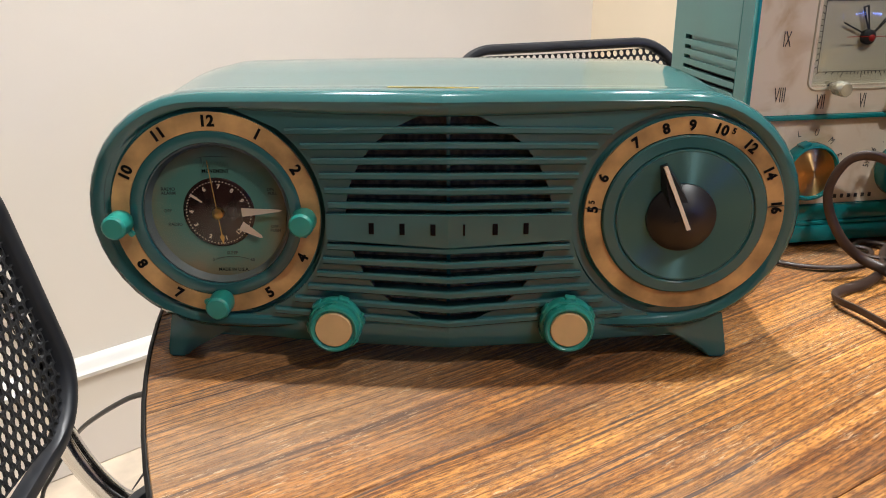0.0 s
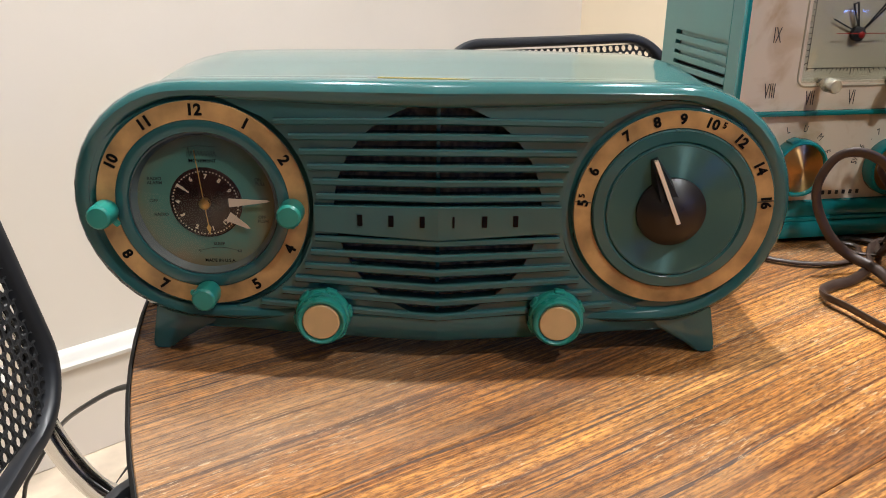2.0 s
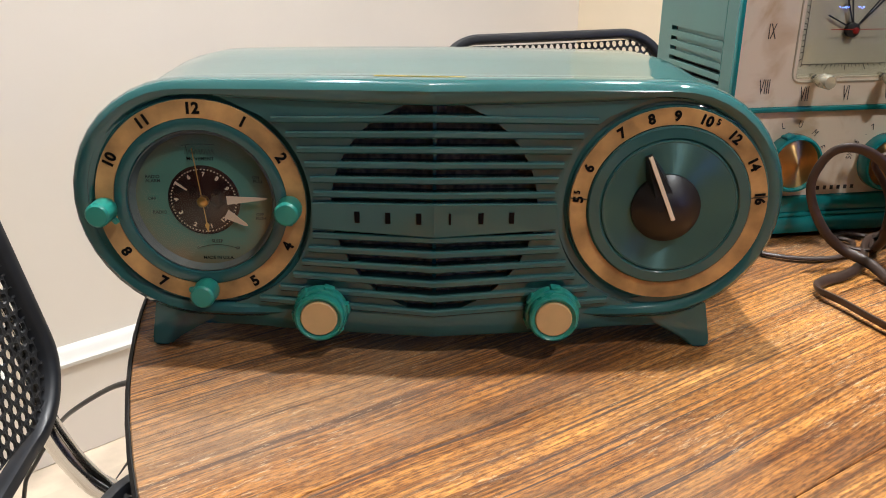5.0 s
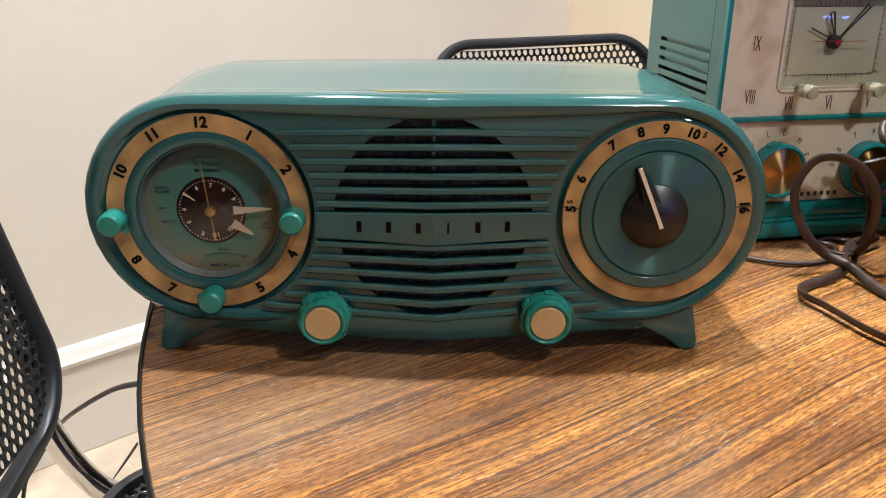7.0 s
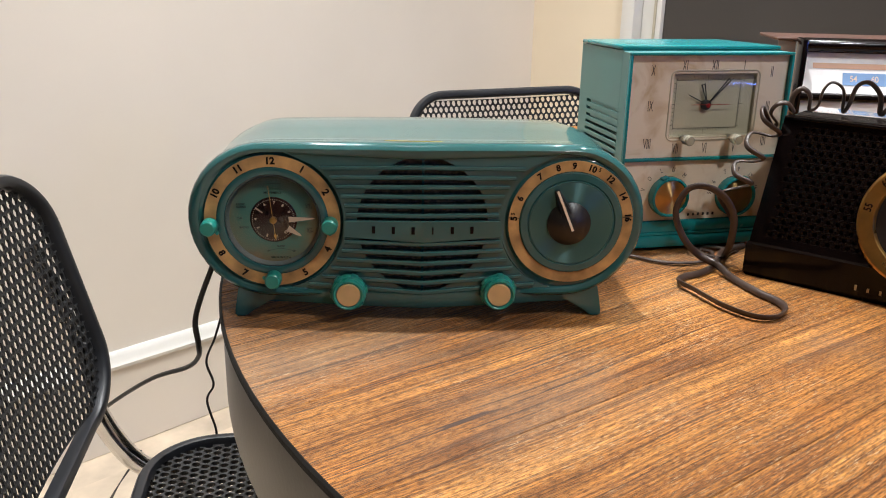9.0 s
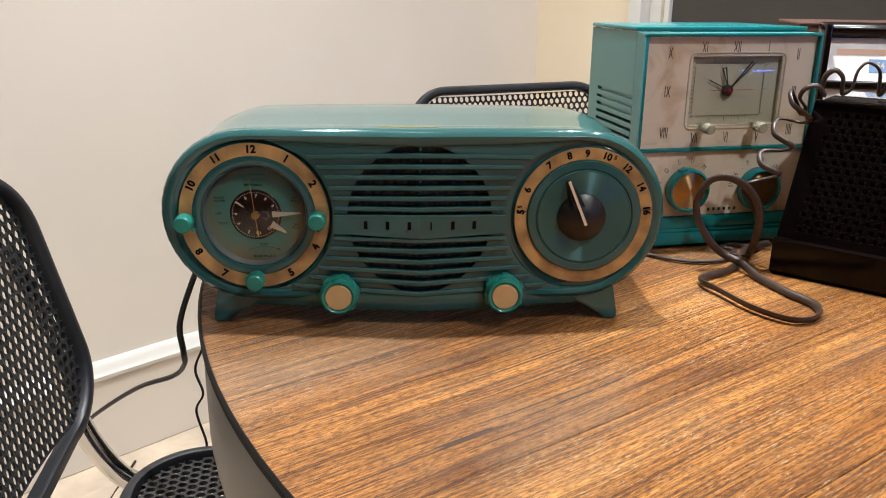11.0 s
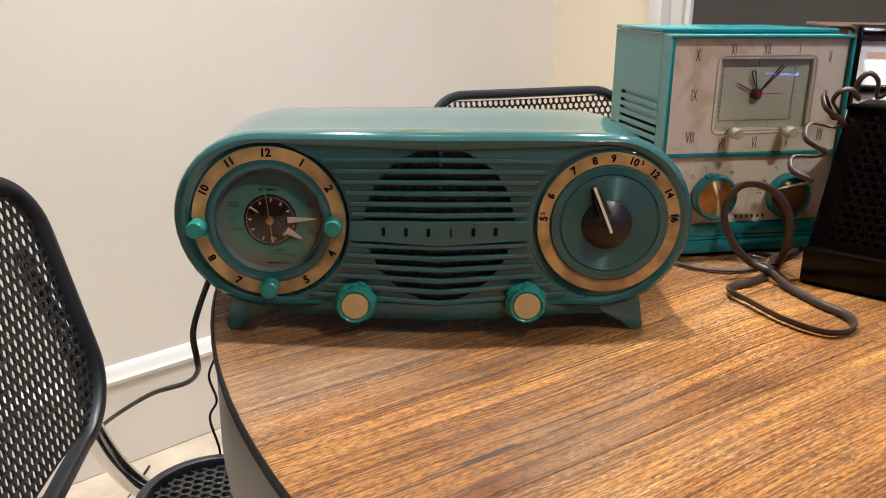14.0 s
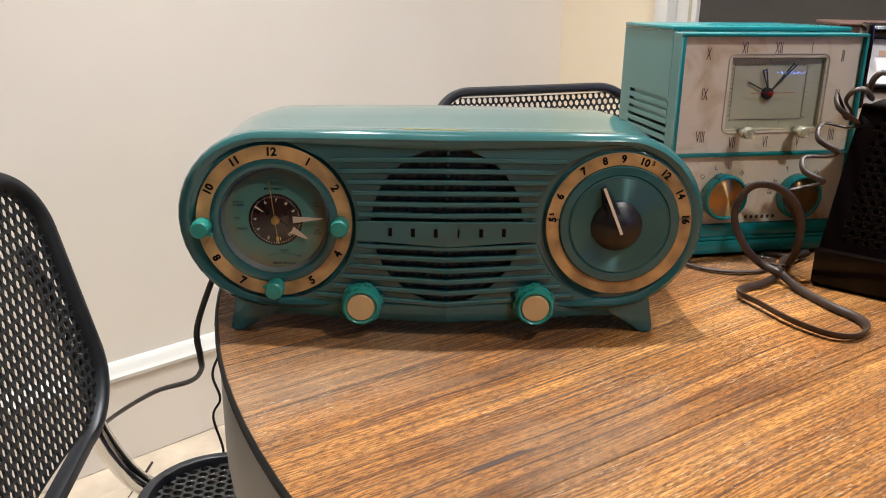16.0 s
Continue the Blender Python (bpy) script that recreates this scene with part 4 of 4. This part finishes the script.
def open_hand(name, length, w, angle, y):
    """A clock hand with an open middle."""
    bm = prism([(-0.0006, 0.002), (-w, length), (-w + 0.0013, length), (0.0, 0.006)], y, y + 0.0004)
    merge(bm, prism([(0.0006, 0.002), (0.0, 0.006), (w - 0.0013, length), (w, length)], y, y + 0.0004))
    box(-w, w, y, y + 0.0004, length, length + 0.0009, bm=bm)
    bmesh.ops.recalc_face_normals(bm, faces=bm.faces[:])
    return part(name, bm, GREY_INK, upright, m=pose(HX, 0, HZ, 0, angle, 0), smooth=False)


open_hand("hour_hand", 0.0200, 0.0023, -17, 0.0044)
open_hand("minute_hand", 0.0320, 0.0020, 42, 0.0036)
part("alarm_hand", box(-0.0005, 0.0005, 0.0054, 0.0058, 0, 0.022), GREY_INK, upright, m=pose(HX, 0, HZ, 0, -65, 0), smooth=False)
part("second_hand", box(-0.00025, 0.00025, 0.0030, 0.0033, -0.018, 0.024), RED, upright, m=pose(HX, 0, HZ, 0, 90, 0), smooth=False)
part("hub", lathe([(0.0, 0.0032), (0.0040, 0.0034), (0.0050, 0.0040), (0.0050, 0.0072)], HX - 0.0005, HZ - 0.0005, 32), GREY_INK, upright)
part("hub_cap", lathe([(0.0, 0.0024), (0.0018, 0.0026), (0.0023, 0.0030), (0.0023, 0.0036)], HX + 0.001, HZ - 0.001, 24), RED, upright, "red hub cap")
for x in (-0.0240, 0.0285):
    part("clear_knob", lathe([(0.0, -0.0155), (0.0042, -0.0152), (0.0048, -0.0142), (0.0050, -0.0050), (0.0030, -0.0040), (0.0030, 0.0098)], x, 0.1025, 24), CLEAR_KNOB, upright, "small clear plastic knob")
for x, z, turn in ((-0.0345, 0.0445, -20), (0.0400, 0.0425, 30)):
    k = part("control_knob", lathe([(0.0, 0.0028), (0.0190, 0.0028), (0.0205, 0.0010), (0.0205, -0.0060), (0.0196, -0.0085), (0.0182, -0.0090), (0.0174, -0.0080), (0.0172, -0.0060)], seg=56), TEAL_TRIM, upright, "turquoise knob with a spun gold insert", m=pose(x, 0, z))
    part("insert", lathe([(0.0173, -0.0062), (0.0120, -0.0070), (0.0, -0.0100)], seg=56), GOLD_SPUN, k, "spun gold insert")
    part("tab", box(-0.0035, 0.0035, -0.0080, 0.0, 0.0195, 0.0220, 0.0008), TEAL_TRIM, k, m=pose(0, 0, 0, 0, turn, 0))
for ch, a in (("V", -75), ("O", -48), ("L", -17), ("U", 12), ("M", 42), ("E", 70)):
    part("letter", lettering(ch, 0.0070, 0.0001, -0.00005, 0.7), GREY_INK, upright, m=pose(-0.0345 + 0.0265 * math.sin(radians(a)), 0.0028, 0.0445 + 0.0265 * math.cos(radians(a)), 0, a, 0))
for ch, a in (("5\u00bd", -80), ("6", -58), (".", -40), ("7", -25), ("9", 8), ("12", 42), ("16", 75)):
    part("numeral", lettering(ch, 0.0065, 0.0001, 0.0, 0.75), GREY_INK, upright, m=pose(0.0400 + 0.0265 * math.sin(radians(a)), 0.0028, 0.0425 + 0.0265 * math.cos(radians(a)), 0, a, 0))
for k in range(6):
    part("badge_bar", box(-0.0010, 0.0010, 0.0022, 0.0030, -0.0014, 0.0014), GREY_INK, upright, m=pose(-0.0075 + 0.0055 * k, 0, 0.0235), smooth=False)


# ---- the black radio with a perforated front ----
def perforated(nx, nz, cx, cz, rad, depth, stagger=True, solid=None, squash=1.0, lump=0.0):
    """A plate in the x-z plane with round holes right through it, from x = 0, z = 0."""
    bm = bmesh.new()
    for j in range(nz):
        off = cx * 0.5 if (stagger and j % 2) else 0.0
        for i in range(-1 if off else 0, nx):
            x0, x1 = max(0.0, i * cx + off), min(nx * cx, (i + 1) * cx + off)
            if x1 - x0 < 1e-6:
                continue
            z0, z1 = j * cz, (j + 1) * cz
            mx, mz = (x0 + x1) / 2, (z0 + z1) / 2
            hx, hz = (x1 - x0) / 2, cz / 2
            if x1 - x0 < cx * 0.9 or (solid and solid(mx, mz)):
                bm.faces.new([bm.verts.new(p) for p in ((x0, 0, z0), (x1, 0, z0), (x1, 0, z1), (x0, 0, z1))])
                continue
            dirs = [(-1, -1), (0, -1), (1, -1), (1, 0), (1, 1), (0, 1), (-1, 1), (-1, 0)]
            out = [bm.verts.new((mx + hx * a, 0, mz + hz * b)) for a, b in dirs]
            inn, back = [], []
            for a, b in dirs:
                q = math.atan2(b, a)
                inn.append(bm.verts.new((mx + rad * math.cos(q), -lump * (1.0 if a * b > 0 else 0.4 if a * b < 0 else 0.0), mz + rad * squash * math.sin(q))))
                back.append(bm.verts.new((mx + rad * math.cos(q), depth, mz + rad * squash * math.sin(q))))
            for k in range(8):
                n = (k + 1) % 8
                bm.faces.new((out[k], out[n], inn[n], inn[k]))
                bm.faces.new((inn[k], inn[n], back[n], back[k]))
    return bm


BW, BH, BB, LEAN_B, SIDE_B = 0.275, 0.142, 0.032, 0.018, 0.010
dark = thing("table_radio", pose(0.2900, 0.490, TABLE_Z, 0, 0, -38.8), "glossy black bakelite radio with a perforated front and gold dial", "radio")


def front_at(x, z):
    """A point of the leaning front, from flat x and height."""
    k = (z - BB) / (BH - BB)
    return Vector((BW / 2 + (x - BW / 2) * (1 - 2 * SIDE_B * k / BW), 0.002 + LEAN_B * k, z))


part("base", loft([[(0.002, 0.003, 0.0), (BW - 0.002, 0.003, 0.0), (BW - 0.002, 0.108, 0.0), (0.002, 0.108, 0.0)], [(0, 0, 0.004), (BW, 0, 0.004), (BW, 0.11, 0.004), (0, 0.11, 0.004)], [(0.0, 0.0, BB - 0.002), (BW, 0.0, BB - 0.002), (BW, 0.11, BB - 0.002), (0.0, 0.11, BB - 0.002)], [(0.0015, 0.0015, BB), (BW - 0.0015, 0.0015, BB), (BW - 0.0015, 0.1085, BB), (0.0015, 0.1085, BB)]]), BLACK, dark, smooth=False)
body = []
for k, inset in ((0.0, 0.0), (0.97, 0.0), (0.99, 0.0008), (1.0, 0.003)):
    z = BB + k * (BH - BB)
    a, b = front_at(0.003, z), front_at(BW - 0.003, z)
    body.append([(a.x + inset, a.y + 0.003 + inset, z), (b.x - inset, b.y + 0.003 + inset, z), (b.x - inset, 0.107 - 0.012 * k - inset, z), (a.x + inset, 0.107 - 0.012 * k - inset, z)])
part("cabinet", loft(body), BLACK, dark, smooth=False)
NX, NZ = 34, 18
CX, CZ = (BW - 0.004) / NX, (BH - BB - 0.0005) / NZ
plate = perforated(NX, NZ, CX, CZ, 0.0021, 0.0028, lump=-0.0004, solid=lambda x, z: x < 0.012 or x > BW - 0.016 or z < 0.006 or z > BH - BB - 0.0065 or math.hypot(x - 0.133, z - 0.042) < 0.045)
for v in plate.verts:
    d = v.co.y
    v.co = front_at(v.co.x + 0.002, v.co.z + BB) + Vector((0, d, 0))
bmesh.ops.recalc_face_normals(plate, faces=plate.faces[:])
part("perforated_front", plate, BLACK, dark, "black front pierced with round holes", smooth=False)
part("top_panel", box(SIDE_B + 0.007, BW - SIDE_B - 0.007, LEAN_B + 0.0075, 0.091, BH - 0.001, BH + 0.0012, 0.0008), POLISHED_BLACK, dark, "polished black top")
part("edge_lip", box(SIDE_B + 0.002, BW - SIDE_B - 0.002, LEAN_B - 0.0002, LEAN_B + 0.006, BH - 0.0022, BH + 0.0006, 0.0008), BLACK, dark)
DIALP = pose(0.1375, 0.0045, 0.0725, -math.degrees(math.atan(LEAN_B / (BH - BB))), 0, 0)
gold = part("gold_ring", lathe([(0.0525, 0.004), (0.0525, -0.002), (0.0505, -0.0040), (0.040, -0.0030), (0.0385, -0.0010), (0.0385, 0.004)], seg=80), BRASS, dark, "gold dial ring with black numbers", m=DIALP)
part("dial_well", lathe([(0.0, 0.001), (0.0386, 0.001)], seg=48), BLACK_KNOB, gold)
for text, a in (("55", -82), ("60", -52), ("70", -22), ("80", 8), ("100", 38), ("120", 68)):
    part("numeral", lettering(text, 0.0085, 0.0002, 0.0001, 0.8), BLACK_INK, gold, m=pose(0.0455 * math.sin(radians(a)), -0.0040, 0.0455 * math.cos(radians(a)), 0, a, 0))
for k in range(11):
    part("badge_bar", box(-0.0009, 0.0009, -0.0006, 0.0006, -0.0018, 0.0018 if k % 3 else 0.0028), PALE_GOLD, dark, m=pose(0.094 + 0.0095 * k, 0, 0.0105), smooth=False)

# ---- the portable radio behind it ----
port = thing("portable_radio", pose(0.440, 0.775, TABLE_Z, 0, 0, -8), "brown leatherette portable radio with a silver slide-rule dial", "radio")
PW = 0.34
part("cabinet", box(0.0, PW, 0.034, 0.135, 0.0, 0.1835, 0.004), LEATHER, port)
part("lid", box(-0.024, PW, 0.036, 0.137, 0.1837, 0.1875, 0.0018), LEATHER, port)
part("top_bar", loft([[(x, 0.026 + 0.012 * math.cos(a), 0.1810 + 0.0080 * math.sin(a)) for a in [2 * math.pi * k / 20 for k in range(20)]] for x in (0.004, PW - 0.004)]), BLACK, port, "glossy dark top moulding")
part("end_cap", box(-0.004, 0.0035, 0.0, 0.033, 0.100, 0.1890, 0.003), BLACK, port)
dialp = part("dial_panel", loft([[(0.004, 0.026, 0.172), (0.004, 0.032, 0.172), (0.004, 0.012, 0.127), (0.004, 0.006, 0.127)], [(PW - 0.004, 0.026, 0.172), (PW - 0.004, 0.032, 0.172), (PW - 0.004, 0.012, 0.127), (PW - 0.004, 0.006, 0.127)]]), SILVER, port, "silver dial panel with orange and blue print", smooth=False)
TILTP = math.degrees(math.atan(0.020 / 0.045))
SL = pose(0.0, 0.0060, 0.127, -TILTP, 0, 0)
part("orange_band", box(0.016, PW - 0.02, -0.0004, 0.0002, 0.0300, 0.0365), ORANGE, dialp, m=SL, smooth=False)
part("blue_band", box(0.050, PW - 0.06, -0.0006, 0.0002, 0.0100, 0.0250), BLUE, dialp, m=SL, smooth=False)
for k, text in enumerate(("54", "60", "70", "80", "100", "130", "160")):
    part("numeral", lettering(text, 0.0105, 0.0001, 0.0001, 0.8), IVORY, dialp, m=SL @ pose(0.062 + 0.024 * k, -0.0008, 0.0175))
part("lower_bar", box(0.0, PW, 0.000, 0.030, 0.1180, 0.1266, 0.003), BLACK, port)
# out of sight; pale by choice, a reflector for the polished black top
part("front_panel", box(0.004, PW - 0.004, 0.006, 0.031, 0.0, 0.1175, 0.002), SILVER, port, "hidden front, kept pale to brighten the black top's reflection")

# ---- cane chairs ----
def cane_panel(w, h, r, curve, thick):
    """A frame and its woven panel, in the x-z plane, bowed by curve in y."""
    bend = lambda x: curve * (1 - (2 * x / w) ** 2)
    outer, inner = rounded_rect(w, h, r, 14), rounded_rect(w - 0.032, h - 0.032, max(0.02, r - 0.016), 14)
    rings = []
    for o, y in ((outer, 0.006), (outer, -0.004), (rounded_rect(w - 0.006, h - 0.006, r - 0.003, 14), -0.0085), (rounded_rect(w - 0.020, h - 0.020, r - 0.010, 14), -0.0105), (rounded_rect(w - 0.028, h - 0.028, r - 0.014, 14), -0.009), (inner, -0.005), (inner, 0.006), (outer, 0.006)):
        rings.append([(x, y + bend(x), z) for x, z in o])
    frame_bm = loft(rings, caps=(False, False))
    cell = 0.0118
    nx, nz = int((w - 0.026) / cell), int((h - 0.026) / (cell * 0.98))
    weave = perforated(nx, nz, cell, cell * 0.98, 0.0046, thick, squash=1.2, lump=0.0006)
    for v in weave.verts:
        x, z = v.co.x - nx * cell / 2, v.co.z - nz * cell * 0.49
        v.co = Vector((x, v.co.y + bend(x) - 0.001, z))
        hw, hh, rr = (w - 0.034) / 2, (h - 0.034) / 2, max(0.02, r - 0.017)

    def inside(p):
        dx, dz = max(0, abs(p.x) - (hw - rr)), max(0, abs(p.z) - (hh - rr))
        return abs(p.x) < hw and abs(p.z) < hh and math.hypot(dx, dz) < rr

    bmesh.ops.delete(weave, geom=[f for f in weave.faces if not inside(f.calc_center_median())], context="FACES")
    return frame_bm, weave


def chair(m, label):
    """A cantilever chair that faces -y: woven back and seat in black frames on bright tubes."""
    c = thing("cane_chair", m, label, "chair", "cane chairs round the table")
    fb, wb = cane_panel(0.44, 0.315, 0.085, 0.028, 0.0025)
    lean = pose(0, 0.034, 0.641, -13.2, 0, 0)
    bf = part("back_frame", fb, FRAME, c, "black back frame", m=lean)
    part("back_weave", wb, MESH, c, "black cane weave", m=lean, smooth=False)
    fs, ws = cane_panel(0.43, 0.42, 0.09, 0.0, 0.0050)
    flat = pose(0, -0.242, 0.418, -90, 0, 0)
    part("seat_frame", fs, FRAME, c, "black seat frame", m=flat)
    part("seat_weave", ws, MESH, c, "black cane weave", m=flat, smooth=False)
    for s in (-1, 1):
        part("tube_leg", tube([(s * 0.185, 0.075, 0.70), (s * 0.195, 0.040, 0.58), (s * 0.205, 0.030, 0.49), (s * 0.205, 0.004, 0.425), (s * 0.205, -0.030, 0.387), (s * 0.205, -0.09, 0.376), (s * 0.205, -0.38, 0.378), (s * 0.205, -0.45, 0.387), (s * 0.205, -0.475, 0.35), (s * 0.205, -0.475, 0.08), (s * 0.205, -0.455, 0.022), (s * 0.205, -0.40, 0.012), (s * 0.205, 0.0, 0.012)], 0.0130, 16), CHROME, c, "chrome tube")
    part("rear_tube", tube([(-0.205, 0.0, 0.012), (0.205, 0.0, 0.012)], 0.0113, 12, steps=1), CHROME, c)
    return c


chair(pose(-0.352, 0.519, 0, 0, 0, 98.5), "black cane chair with chrome tubes, tucked in at the table")
chair(pose(0.182, 1.372, 0, 0, 0, 24), "black cane chair standing across the table by the wall")


# ---- cords ----
def twin_cord(name, pts, radius, material, label, wide=1.9):
    bm = tube(pts, radius, 10, wide=wide)
    ob = part(name, bm, material)
    return tagged(ob, label, "cord")


twin_cord("power_cord", [(-0.06, 0.50, 0.79), (-0.10, 0.535, 0.757), (-0.165, 0.575, 0.7535), (-0.197, 0.592, 0.748), (-0.219, 0.60, 0.705), (-0.238, 0.60, 0.654), (-0.238, 0.602, 0.622), (-0.246, 0.625, 0.596), (-0.271, 0.66, 0.565), (-0.335, 0.72, 0.519), (-0.413, 0.78, 0.452), (-0.470, 0.84, 0.390), (-0.492, 0.86, 0.361), (-0.515, 0.86, 0.325), (-0.535, 0.86, 0.290), (-0.55, 0.88, 0.22), (-0.56, 1.0, 0.09), (-0.62, 1.2, 0.004), (-0.62, 1.38, 0.003)], 0.0026, DARK_CORD, "dark vinyl power cord hanging over the table edge", 1.3)
twin_cord("thin_cord", [(-0.14, 0.70, 0.7525), (-0.185, 0.735, 0.7525), (-0.222, 0.75, 0.70), (-0.250, 0.75, 0.60), (-0.262, 0.75, 0.562), (-0.275, 0.75, 0.529), (-0.268, 0.75, 0.497), (-0.278, 0.75, 0.472), (-0.269, 0.75, 0.423), (-0.288, 0.75, 0.400), (-0.30, 0.78, 0.20), (-0.33, 0.85, 0.003), (-0.40, 1.1, 0.003)], 0.0014, DARK_CORD, "thin dark cord hanging behind the table", 1.2)
coil = [(0.47, 0.452, 0.905), (0.46, 0.455, 0.893), (0.450, 0.458, 0.912), (0.436, 0.463, 0.921), (0.420, 0.467, 0.915), (0.414, 0.474, 0.895), (0.410, 0.474, 0.910), (0.400, 0.476, 0.920), (0.392, 0.480, 0.905), (0.388, 0.488, 0.8965), (0.384, 0.485, 0.912), (0.374, 0.487, 0.9225), (0.365, 0.489, 0.919), (0.362, 0.492, 0.903), (0.360, 0.497, 0.8965), (0.356, 0.493, 0.915), (0.347, 0.495, 0.9215), (0.341, 0.497, 0.915), (0.339, 0.499, 0.901), (0.335, 0.505, 0.8965), (0.332, 0.501, 0.909), (0.325, 0.501, 0.915), (0.319, 0.503, 0.910), (0.318, 0.504, 0.899), (0.320, 0.501, 0.8960), (0.312, 0.498, 0.903), (0.304, 0.500, 0.901), (0.302, 0.505, 0.893), (0.310, 0.510, 0.884), (0.308, 0.514, 0.880),
        (0.293, 0.502, 0.898), (0.290, 0.488, 0.890), (0.303, 0.484, 0.880), (0.304, 0.500, 0.874), (0.287, 0.504, 0.876), (0.281, 0.494, 0.866), (0.294, 0.488, 0.857), (0.292, 0.502, 0.851), (0.277, 0.504, 0.850), (0.274, 0.494, 0.841), (0.288, 0.490, 0.834), (0.284, 0.502, 0.828), (0.270, 0.506, 0.823),
        (0.270, 0.515, 0.815), (0.282, 0.522, 0.800), (0.290, 0.527, 0.785), (0.292, 0.532, 0.765), (0.296, 0.552, 0.7545), (0.281, 0.561, 0.7535), (0.268, 0.548, 0.7535), (0.272, 0.531, 0.7540), (0.283, 0.520, 0.7565), (0.290, 0.508, 0.766)]
twin_cord("coiled_cord", coil, 0.0012, CORD, "coiled brown twin-wire cord draped over the black radio")
loop = [(0.300, 0.556, 0.7535), (0.290, 0.535, 0.7540), (0.282, 0.515, 0.760), (0.281, 0.503, 0.776), (0.280, 0.50, 0.800), (0.270, 0.50, 0.818), (0.253, 0.50, 0.828), (0.237, 0.50, 0.826), (0.228, 0.50, 0.810), (0.230, 0.50, 0.794), (0.241, 0.50, 0.775), (0.256, 0.503, 0.762), (0.268, 0.494, 0.7575), (0.274, 0.470, 0.7540), (0.284, 0.437, 0.7535), (0.294, 0.414, 0.7535), (0.292, 0.397, 0.7535), (0.279, 0.383, 0.7535), (0.262, 0.383, 0.7540), (0.244, 0.405, 0.7545), (0.231, 0.438, 0.7550), (0.224, 0.457, 0.7545), (0.233, 0.472, 0.7535), (0.252, 0.484, 0.7535), (0.270, 0.505, 0.7535), (0.290, 0.545, 0.7535), (0.318, 0.566, 0.7535)]
twin_cord("looped_cord", loop, 0.0017, CORD, "brown twin-wire cord looped on the tabletop")
twin_cord("slim_cord", [(0.13, 0.55, 0.7525), (0.168, 0.540, 0.7525), (0.198, 0.532, 0.7525), (0.218, 0.517, 0.7525), (0.241, 0.512, 0.7525), (0.265, 0.520, 0.7525), (0.280, 0.545, 0.7525), (0.268, 0.556, 0.7525)], 0.0014, CORD, "slim brown cord lying on the tabletop", 1.4)

# ---- floor tiles ----
tile_me = None
for i in range(-5, 6):
    for j in range(-6, 7):
        if tile_me is None:
            first = part("tile", box(-0.2992, 0.2992, -0.2992, 0.2992, -0.0035, 0.0, 0.0012, 1), TILE, floor, m=pose(i * 0.6, j * 0.6, 0), smooth=False)
            tile_me = first.data
        elif abs(i * 0.6) < 3.3 and abs(j * 0.6) < 3.8:
            ob = new("tile", tile_me)
            ob.parent = floor
            ob.matrix_basis = pose(i * 0.6, j * 0.6, 0)
